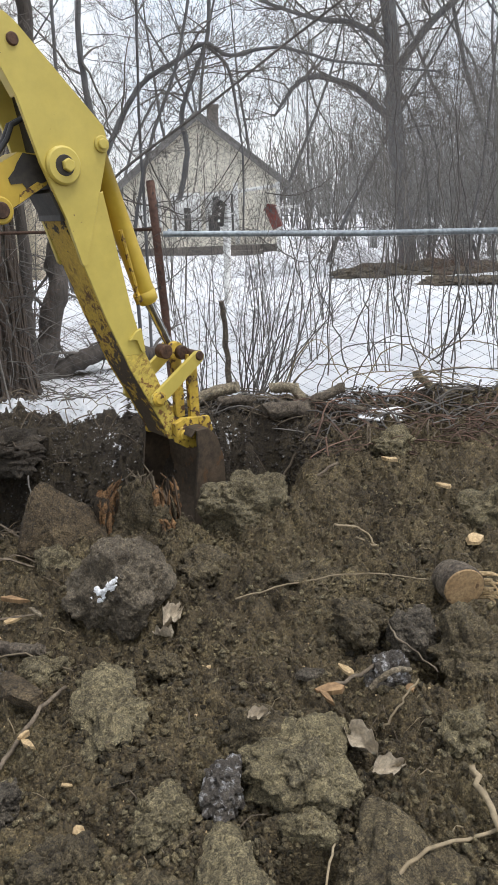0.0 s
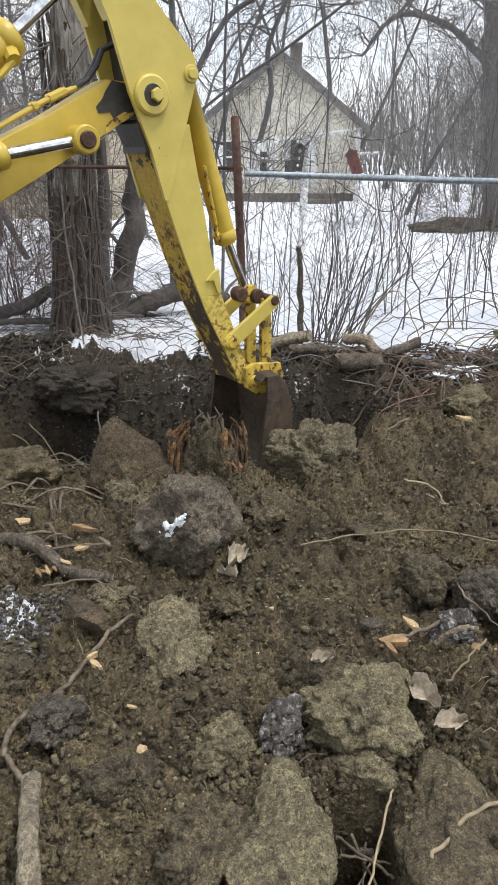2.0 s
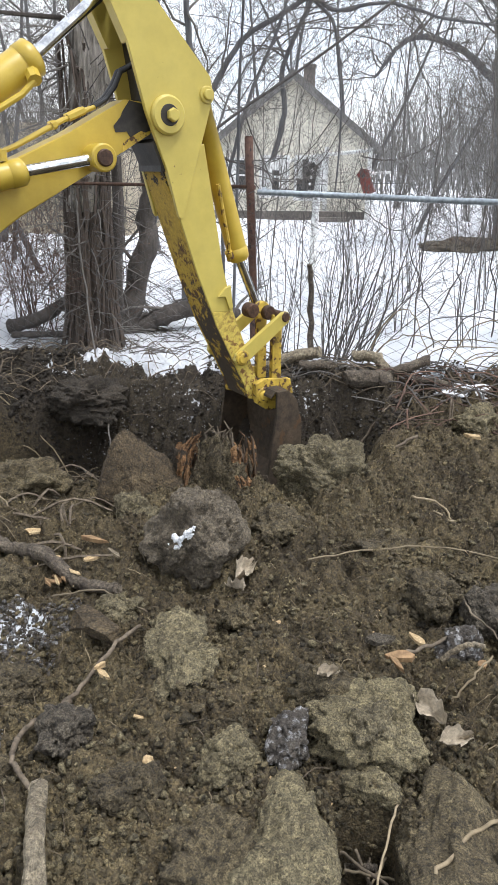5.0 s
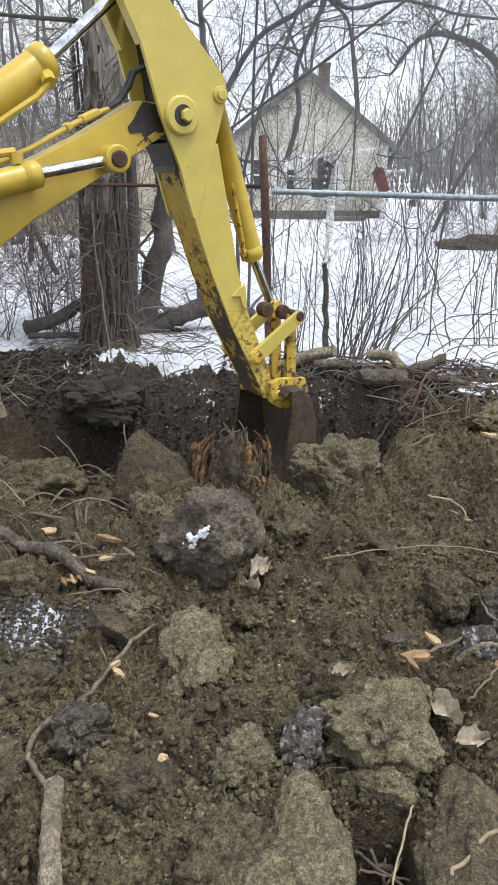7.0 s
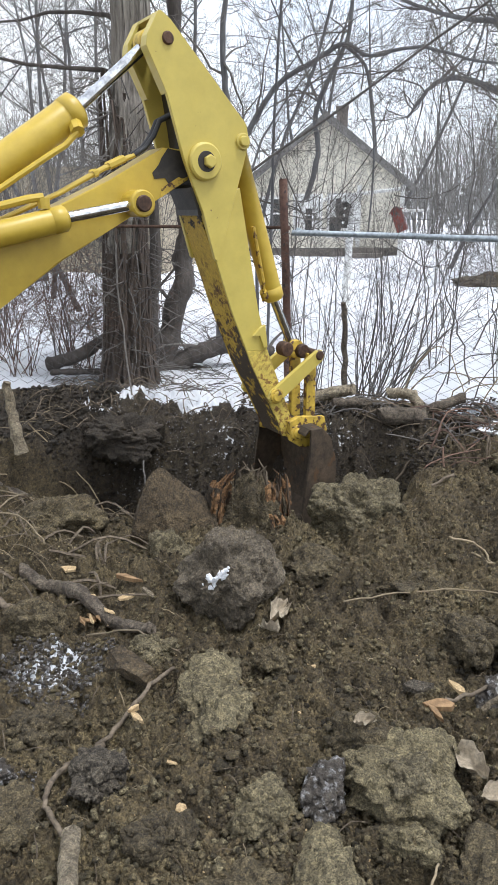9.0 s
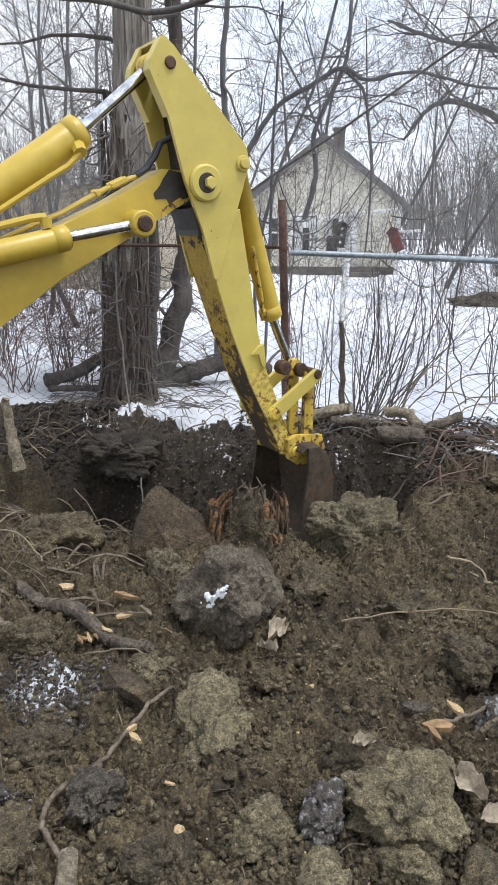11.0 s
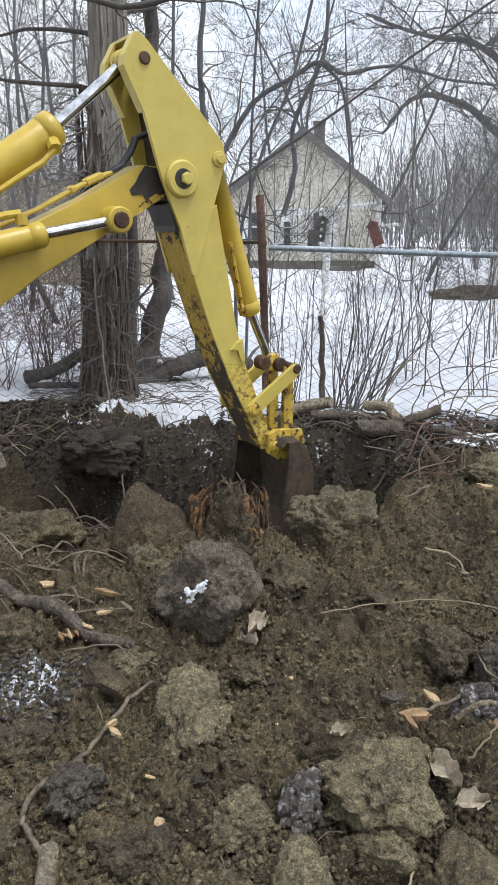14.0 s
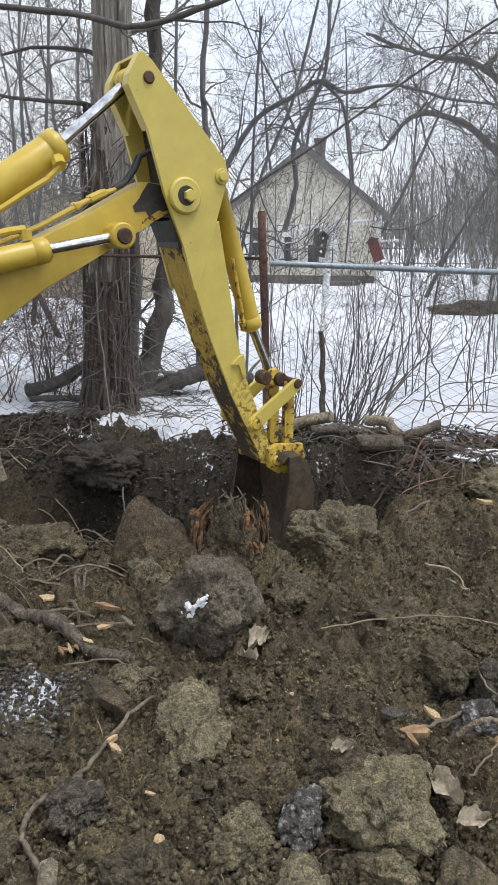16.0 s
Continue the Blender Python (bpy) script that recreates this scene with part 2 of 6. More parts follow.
M_BARK_L = rough_surface("bark_shaggy_light", ((0.19, 0.17, 0.145), (0.33, 0.30, 0.26)), 5, 30, 0.95, 0, 0.04, stretch=(1, 1, 0.06), grain=(0.25, 1.6))
M_BARK_V = rough_surface("bark_vine_brown", ((0.060, 0.045, 0.035), (0.115, 0.088, 0.070)), 5, 26, 0.95, 0, 0.03, stretch=(1, 1, 0.1))
M_TWIG = rough_surface("twig_grey_brown", ((0.095, 0.086, 0.080), (0.165, 0.15, 0.14)), 2, 30, 0.9, 0, 0.0, island=0.3)
# Far twigs are paled: distance haze is put into their colour.
M_TWIG_F = rough_surface("far_twigs_hazed", ((0.225, 0.22, 0.215), (0.32, 0.315, 0.31)), 1, 5, 0.95, 0, 0.0, island=0.25)
# Bark of trees further off, lightened in the base colour for haze.
M_BARK_F = rough_surface("bark_grey_hazed", ((0.105, 0.104, 0.107), (0.17, 0.168, 0.172)), 2, 20, 0.95, 0, 0.01, stretch=(1, 1, 0.2))
M_TWIG_B = rough_surface("straw_twig", ((0.17, 0.13, 0.08), (0.30, 0.24, 0.16)), 4, 40, 0.85, 0, 0.0, island=0.3)
M_RUSTY_TWIG = rough_surface("reddish_twig", ((0.085, 0.050, 0.038), (0.16, 0.098, 0.072)), 6, 40, 0.9, 0, 0.0, island=0.3)
M_ROOT = rough_surface("root_brown", ((0.09, 0.068, 0.046), (0.18, 0.142, 0.10)), 12, 60, 0.9, 0, 0.004, grain=(0.4, 1.4))
M_LOG = rough_surface("log_weathered", ((0.085, 0.065, 0.050), (0.20, 0.165, 0.125)), 9, 45, 0.92, 0, 0.010, grain=(0.4, 1.4), grit=0.35)
M_LOG_P = rough_surface("log_pale_stripped", ((0.19, 0.15, 0.10), (0.38, 0.32, 0.23)), 9, 45, 0.85, 0, 0.010, grain=(0.4, 1.4), grit=0.35)
M_WOOD_O = rough_surface("broken_wood_orange", ((0.20, 0.115, 0.055), (0.36, 0.235, 0.12)), 9, 50, 0.85, 0, 0.008, stretch=(1, 1, 0.25))
M_CUT = rough_surface("sawn_wood_end", ((0.26, 0.16, 0.075), (0.42, 0.29, 0.15)), 12, 70, 0.85, 0, 0.004, spots=(0.12, 0.07, 0.035), spot_scale=30, spot_at=0.6)
M_WOOD_C = rough_surface("fresh_wood_chip", ((0.40, 0.27, 0.13), (0.62, 0.47, 0.27)), 30, 120, 0.8, 0, 0.006)
M_STUMP = rough_surface("stump_dirty", ((0.060, 0.042, 0.028), (0.13, 0.088, 0.055)), 9, 40, 0.95, 0, 0.014, stretch=(1, 1, 0.35), spots=(0.30, 0.13, 0.045), spot_scale=9, spot_at=0.66)
M_LEAF = rough_surface("dead_leaf", ((0.27, 0.22, 0.155), (0.45, 0.385, 0.285)), 30, 90, 0.8, 0, 0.002)
M_RUST = rough_surface("rusted_pipe", ((0.085, 0.045, 0.034), (0.17, 0.095, 0.070)), 9, 50, 0.85, 0.1, 0.003, spots=(0.04, 0.03, 0.028), spot_scale=18, spot_at=0.58)
M_GALV = rough_surface("galvanised_pipe", ((0.25, 0.29, 0.32), (0.36, 0.40, 0.43)), 5, 40, 0.5, 0.4, 0.001)
M_WIRE = rough_surface("galvanised_wire", ((0.07, 0.07, 0.07), (0.12, 0.12, 0.115)), 5, 40, 0.6, 0.2, 0)
M_SIDING = rough_surface("cream_siding", ((0.70, 0.66, 0.56), (0.77, 0.73, 0.63)), 1.2, 12, 0.7, 0, 0.002)
M_TRIM = rough_surface("white_trim", ((0.74, 0.74, 0.72), (0.82, 0.82, 0.80)), 2, 15, 0.6, 0, 0.001)
M_ROOF = rough_surface("roof_shingle", ((0.15, 0.145, 0.14), (0.24, 0.23, 0.22)), 2, 14, 0.9, 0, 0.006)
M_DARK = rough_surface("dark_interior", ((0.02, 0.02, 0.022), (0.05, 0.05, 0.05)), 2, 8, 0.4, 0, 0)
M_BRICK = rough_surface("foundation_block", ((0.14, 0.125, 0.11), (0.24, 0.21, 0.19)), 3, 14, 0.9, 0, 0.005)
M_REDBOX = rough_surface("red_painted_wood", ((0.16, 0.035, 0.028), (0.24, 0.06, 0.045)), 6, 30, 0.7, 0, 0.002)
M_BLACKBOX = rough_surface("dark_painted_wood", ((0.020, 0.018, 0.017), (0.04, 0.035, 0.032)), 6, 30, 0.6, 0, 0.001)
M_SHED = rough_surface("beige_wall", ((0.36, 0.31, 0.22), (0.46, 0.40, 0.30)), 1.5, 9, 0.85, 0, 0.004)
M_GLASS, gnd, gln, gb = shader("window_glass", 0.04)
gb.inputs["Base Color"].default_value = (0.07, 0.07, 0.07, 1)
gb.inputs["Specular IOR Level"].default_value = 0.7


# ---- geometry helpers ----
class Build:
    """Collects vertices and faces of one mesh."""

    def __init__(self):
        self.v, self.f, self.n = [], [], 0

    def add(self, verts, faces):
        verts = np.asarray(verts, float)
        self.v.append(verts)
        k = self.n
        self.f.extend([tuple(i + k for i in q) for q in faces])
        self.n += len(verts)

    def tube(self, pts, radii, sides=6, cap=True):
        pts = np.asarray(pts, float)
        k = len(pts)
        r = np.broadcast_to(np.asarray(radii, float), (k,))
        tan = np.gradient(pts, axis=0)
        tan /= np.linalg.norm(tan, axis=1)[:, None] + 1e-9
        mean = np.abs(tan.mean(0))
        ref = np.eye(3)[int(np.argmin(mean))]
        a = np.cross(tan, ref)
        a /= np.linalg.norm(a, axis=1)[:, None] + 1e-9
        b = np.cross(tan, a)
        ang = np.linspace(0, 2 * math.pi, sides, endpoint=False)
        ring = a[:, None] * np.cos(ang)[None, :, None] + b[:, None] * np.sin(ang)[None, :, None]
        verts = (pts[:, None] + ring * r[:, None, None]).reshape(-1, 3)
        faces = [(i * sides + j, i * sides + (j + 1) % sides, (i + 1) * sides + (j + 1) % sides, (i + 1) * sides + j) for i in range(k - 1) for j in range(sides)]
        if cap:
            faces += [tuple(range(sides)), tuple(range((k - 1) * sides, k * sides))[::-1]]
        self.add(verts, faces)

    def box(self, lo, hi):
        (a, b, c), (d, e, g) = lo, hi
        self.add([(a, b, c), (d, b, c), (d, e, c), (a, e, c), (a, b, g), (d, b, g), (d, e, g), (a, e, g)],
                 [(3, 2, 1, 0), (4, 5, 6, 7), (0, 1, 5, 4), (1, 2, 6, 5), (2, 3, 7, 6), (3, 0, 4, 7)])

    def prism(self, poly, y0, y1, bevel=0.0):
        """An outline in x and z, pushed through from y0 (near) to y1, with a bevelled near rim."""
        p = np.asarray(poly, float)
        k = len(p)
        c = p.mean(0)
        rings = [(p, y1), (p, y0)]
        if bevel:
            inset = c + (p - c) * (1 - bevel / np.linalg.norm(p - c, axis=1))[:, None]
            rings = [(p, y1), (p, y0 + bevel), (inset, y0)]
        verts = [(x, y, z) for q, y in rings for x, z in q]
        faces = [(i * k + j, i * k + (j + 1) % k, (i + 1) * k + (j + 1) % k, (i + 1) * k + j) for i in range(len(rings) - 1) for j in range(k)]
        faces += [tuple(range(k))[::-1], tuple(range((len(rings) - 1) * k, len(rings) * k))]
        self.add(verts, faces)

    def mesh(self, name, mat, smooth=False):
        me = bpy.data.meshes.new(name)
        me.from_pydata(np.concatenate(self.v).tolist(), [], self.f)
        me.materials.append(mat)
        if smooth:
            me.polygons.foreach_set("use_smooth", np.array([len(q) <= 4 for q in self.f]))
        me.update()
        return me


def thing(name, label, category, at=(0, 0, 0), group="", kind="", turn=0):
    ob = new(name)
    ob.empty_display_size = 0.1
    ob.matrix_basis = pose(*at, 0, 0, turn)
    return tagged(ob, label, category, group, kind)


def part(name, b, mat, parent, label="", smooth=False):
    ob = new(name, b.mesh(name, mat, smooth))
    ob.parent = parent
    return tagged(ob, label)


def solid(name, b, mat, label, category, group="", kind="", smooth=False):
    return tagged(new(name, b.mesh(name, mat, smooth)), label, category, group, kind)


def lattice(ix, iy, seed):
    h = (ix * 374761393 + iy * 668265263 + seed * 974634777) & 0x7FFFFFFF
    h = ((h ^ (h >> 13)) * 1274126177) & 0x7FFFFFFF
    return ((h ^ (h >> 16)) & 0xFFFFFF) / float(0xFFFFFF)


def vnoise(x, y, seed):
    ix, iy = np.floor(x).astype(np.int64), np.floor(y).astype(np.int64)
    fx, fy = x - ix, y - iy
    fx, fy = fx * fx * (3 - 2 * fx), fy * fy * (3 - 2 * fy)
    a, b = lattice(ix, iy, seed), lattice(ix + 1, iy, seed)
    c, d = lattice(ix, iy + 1, seed), lattice(ix + 1, iy + 1, seed)
    return (a + (b - a) * fx) * (1 - fy) + (c + (d - c) * fx) * fy


def fbm(x, y, seed, octaves=4):
    s, amp, tot = 0, 1.0, 0
    for i in range(octaves):
        s = s + amp * (vnoise(x * 2 ** i, y * 2 ** i, seed + i) - 0.5)
        tot += amp
        amp *= 0.55
    return s / tot * 2


def lumps(x, y, seed):
    """Rounded lumps, 0 in the joints and 1 on the crowns."""
    ix, iy = np.floor(x).astype(np.int64), np.floor(y).astype(np.int64)
    best = np.full(x.shape, -9.0)
    for dx in (-1, 0, 1):
        for dy in (-1, 0, 1):
            cx, cy = ix + dx, iy + dy
            px, py = cx + lattice(cx, cy, seed), cy + lattice(cx, cy, seed + 7)
            size = 0.35 + 0.65 * lattice(cx, cy, seed + 13)
            best = np.maximum(best, size * (1 - ((x - px) ** 2 + (y - py) ** 2) / (size * size)))
    return np.sqrt(np.clip(best, 0, 1))


def shards(x, y, seed):
    """Angular pieces, each with a tilted top and steep sides."""
    ix, iy = np.floor(x).astype(np.int64), np.floor(y).astype(np.int64)
    best = np.zeros(x.shape)
    for dx in (-1, 0, 1):
        for dy in (-1, 0, 1):
            cx, cy = ix + dx, iy + dy
            ox, oy = x - cx - lattice(cx, cy, seed), y - cy - lattice(cx, cy, seed + 7)
            size = 0.18 + 0.62 * lattice(cx, cy, seed + 13)
            turn = 6.28 * lattice(cx, cy, seed + 17)
            a, b = np.cos(turn), np.sin(turn)
            across = np.maximum(np.abs(ox * a + oy * b), 1.25 * np.abs(oy * a - ox * b)) * 0.6 + 0.4 * np.sqrt(ox * ox + oy * oy)
            top = size * (0.55 + 0.6 * lattice(cx, cy, seed + 19)) + 0.9 * ox * (lattice(cx, cy, seed + 23) - 0.5) + 0.9 * oy * (lattice(cx, cy, seed + 29) - 0.5)
            best = np.maximum(best, np.minimum(top, 2.6 * (size - across)))
    return np.clip(best, 0, 1)


def step(e0, e1, x):
    t = np.clip((x - e0) / (e1 - e0), 0, 1)
    return t * t * (3 - 2 * t)


def snow_edge(x):
    """How far from the eye the snow begins, across the plot."""
    return 5.25 - 0.42 * step(-2.25, -1.65, x) * step(-0.40, -0.65, x) - 0.35 * step(0.35, 0.75, x)


def height(x, y, fine=True):
    """Height of the dug-over ground."""
    x, y = np.asarray(x, float), np.asarray(y, float)
    dug = step(5.35, 5.0, y) * step(-0.8, 0.2, y) * step(-4.2, -3.2, x) * step(3.4, 2.6, x)
    front = 3.32 + 0.10 * np.sin(x * 2.3 + 0.4) + 0.10 * fbm(x * 2, y * 0 + 3.1, 21, 2)
    back = 4.70 + 0.16 * fbm(x * 2.2, y * 0 + 9.2, 31, 4) - 0.55 * step(-1.75, -2.3, x)
    pit = step(front, front + 0.42, y) * step(back + 0.06, back - 0.30, y) * step(0.42, 0.10, x) * step(-2.75, -2.2, x)
    z = -0.02 + 0.07 * fbm(x * 0.9, y * 0.9, 3, 3) * dug
    z = z + 0.13 * step(4.55, 4.85, y) * step(5.7, 5.1, y) + 0.04 * step(4.2, 4.7, y) * step(0.4, 0.9, x) * dug
    z = z - 0.05 * step(1.2, 0.6, y) - 0.10 * step(2.55, 3.0, y) * step(3.7, 3.3, y) * step(0.15, -0.15, x) - 0.05 * np.exp(-(((x + 0.5) / 0.35) ** 2 + ((y - 2.25) / 0.22) ** 2))
    z = z - pit * (0.62 + 0.08 * fbm(x * 3, y * 3, 5, 3))
    hole = np.exp(-(((x - 0.135) / 0.078) ** 8 + ((y - 1.195) / 0.130) ** 8))
    hole2 = np.exp(-(((x - 0.64) / 0.09) ** 2 + ((y - 1.99) / 0.07) ** 2)) + 0.7 * np.exp(-(((x - 0.43) / 0.07) ** 2 + ((y - 1.74) / 0.045) ** 2))
    z = z - 0.46 * hole - 0.14 * hole2
    if fine:
        wx, wy = x + 0.03 * fbm(x * 9, y * 9, 61, 3), y + 0.03 * fbm(x * 9, y * 9, 67, 3)
        vx, vy = wx + 0.007 * fbm(x * 45, y * 45, 62, 2), wy + 0.007 * fbm(x * 45, y * 45, 68, 2)
        broken = 1 + 0.9 * step(1.9, 2.9, y)
        loose = 0.65 + 0.65 * step(-0.35, 0.35, fbm(x * 2.1, y * 2.1, 51, 3))
        z = z + dug * (0.050 * lumps(wx / 0.24, wy / 0.24, 41) * lumps(wx / 0.5 + 3, wy / 0.5, 47) + broken * (0.040 * shards(vx / 0.15, vy / 0.15, 49) + 0.036 * shards(vx / 0.075, vy / 0.075, 42))
                       + loose * (0.032 * shards(vx / 0.040, vy / 0.040, 43) + 0.023 * shards(vx / 0.021, vy / 0.021, 45) + 0.011 * shards(vx / 0.011, vy / 0.011, 46))
                       + 0.030 * fbm(x * 14, y * 14, 44, 5) - 0.062 - 0.018 * broken)
        z = z + (1 - dug) * 0.05 * fbm(x * 0.7, y * 0.7, 71, 4) * step(4.5, 9, np.abs(y) + np.abs(x))
    return z


H_STEP, H_X, H_Y = 0.008, -3.4, 0.4
H_MAP = height(*np.meshgrid(np.arange(H_X, 3.0, H_STEP), np.arange(H_Y, 7.0, H_STEP)))


def h(x, y):
    i, j = int((y - H_Y) / H_STEP + 0.5), int((x - H_X) / H_STEP + 0.5)
    if 0 <= i < H_MAP.shape[0] and 0 <= j < H_MAP.shape[1]:
        return float(H_MAP[i, j])
    return float(height(np.array([x]), np.array([y]))[0])


def widening(start, first, far, ratio=1.13):
    """Grid lines ever further apart, from start outwards."""
    res, p, st = [], start, first
    while abs(p) < far:
        p += st
        st *= ratio
        res.append(p)
    return res


# ---- ground
def make_ground():
    """One sheet, its lines fanning out with distance: fine near the eye, coarse at the horizon."""
    gy, y = [], 0.78
    while y < 5.6:
        gy.append(y)
        y += 0.009 if 4.25 < y < 4.95 else max(0.0036, (y * y + 2.2) * 0.00108)
    gy = np.array(widening(0.78, -0.004, 420)[::-1] + gy + widening(gy[-1], 0.03, 420))
    mid = list(np.arange(-0.62, 0.45, 0.00205))
    gu = np.array(widening(mid[0], -0.0025, 250)[::-1] + mid + widening(mid[-1], 0.0025, 250))
    U, Y = np.meshgrid(gu, gy)
    X = U * np.sqrt(np.clip(Y, 0.78, 5.6) ** 2 + 2.2)
    gx = gu
    Z = height(X, Y)
    nx, ny = len(gx), len(gy)
    me = bpy.data.meshes.new("ground")
    verts = np.stack([X, Y, Z], -1).reshape(-1, 3)
    i = np.arange(nx * ny).reshape(ny, nx)
    quads = np.stack([i[:-1, :-1], i[:-1, 1:], i[1:, 1:], i[1:, :-1]], -1).reshape(-1, 4)
    me.vertices.add(len(verts))
    me.vertices.foreach_set("co", verts.ravel())
    me.loops.add(quads.size)
    me.loops.foreach_set("vertex_index", quads.ravel().astype(np.int32))
    me.polygons.add(len(quads))
    me.polygons.foreach_set("loop_start", np.arange(0, quads.size, 4, dtype=np.int32))
    me.polygons.foreach_set("use_smooth", np.ones(len(quads), bool))
    me.update(calc_edges=True)
    edge = snow_edge(X) + 0.16 * fbm(X * 4, Y * 4, 81, 4)
    snow = step(edge - 0.10, edge + 0.10, Y)
    litter = np.exp(-(((X + 2.25) / 0.55) ** 2 + ((Y - 5.85) / 0.35) ** 2)) + 0.9 * np.exp(-(((X + 1.7) / 0.45) ** 2 + ((Y - 6.6) / 0.25) ** 2))
    snow = snow * np.clip(1 - 0.75 * litter, 0, 1)
    snow = snow * (1 - 0.55 * step(0.15, 0.5, fbm(X * 0.35, Y * 0.5, 91, 3)) * step(9, 12, Y) * step(2.2, 3.5, np.abs(X)))
    near = lambda a, b, r: np.exp(-((X - a) ** 2 + (Y - b) ** 2) / r ** 2)
    frost = 0.56 * near(-1.10, 1.85, 0.13) + 0.52 * near(-1.03, 2.00, 0.11) + 0.42 * near(-1.0, 1.42, 0.10) + 0.40 * np.exp(-(((X + 2.0) / 0.35) ** 2 + ((Y - 4.78) / 0.16) ** 2))
    frost = frost + 0.30 * np.exp(-(((X + 1.35) / 0.42) ** 2 + ((Y - 4.68) / 0.14) ** 2)) + 0.38 * np.exp(-(((X + 0.2) / 0.40) ** 2 + ((Y - 4.72) / 0.12) ** 2))
    snow = snow * np.clip(step(-0.10, 0.05, Z + 0.14 * fbm(X * 9, Y * 9, 95, 3)) + (Y < 3) + step(4.95, 5.15, Y), 0, 1)
    frost = frost + 0.275 * np.exp(-(((X + 0.92) / 0.20) ** 2 + ((Y - 4.60) / 0.22) ** 2))
    snow = np.clip(np.maximum(snow, frost), 0, 1)
    # Painted shade: a darker band over the pit's back bank.
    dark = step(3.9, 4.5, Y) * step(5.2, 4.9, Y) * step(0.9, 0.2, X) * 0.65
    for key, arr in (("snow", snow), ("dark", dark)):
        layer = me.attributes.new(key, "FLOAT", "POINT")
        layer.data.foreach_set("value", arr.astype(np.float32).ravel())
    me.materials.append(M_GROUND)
    return tagged(new("ground", me), "dug-over brown soil with a pit, snow-covered lawn beyond it", "ground", kind="structure")


make_ground()


# ---- backhoe arm ----
def ring_cylinder(b, x, z, y0, y1, r, sides=24, bevel=0.006):
    """A short round boss across the arm."""
    b.tube([(x, y1, z), (x, y0 + bevel, z), (x, y0, z)], [r, r, r - bevel], sides)


def ram(parent, start, neck, end, y, r_barrel, r_rod, label, mat):
    """A hydraulic ram: barrel, gland, rod and rod eye."""
    s, k, e = (np.array((p[0], y, p[1])) for p in (start, neck, end))
    way = (k - s) / np.linalg.norm(k - s)
    b = Build()
    b.tube([s, s + (k - s) * 0.5, s + (k - s) * 0.8, k - way * 0.012, k], [r_barrel] * 4 + [r_barrel * 0.93], 32)
    barrel = part("barrel", b, mat, parent, label, True)
    b = Build()
    b.tube([k - way * 0.07, k - way * 0.068, k - way * 0.004, k + way * 0.012], [r_barrel * 1.0, r_barrel * 1.06, r_barrel * 1.06, r_barrel * 0.8], 28)
    part("gland", b, mat, barrel, "", True)
    b = Build()
    b.tube([k + (e - k) * q for q in np.linspace(-0.04, 1, 9)], r_rod, 28, False)
    part("rod", b, M_CHROME, barrel, "polished chrome piston rod", True)
    b = Build()
    ring_cylinder(b, e[0], e[2], y - 0.05, y + 0.05, r_rod * 2.1)
    part("rod_eye", b, M_YELLOW_R, barrel, "rusty yellow rod eye")
    return barrel


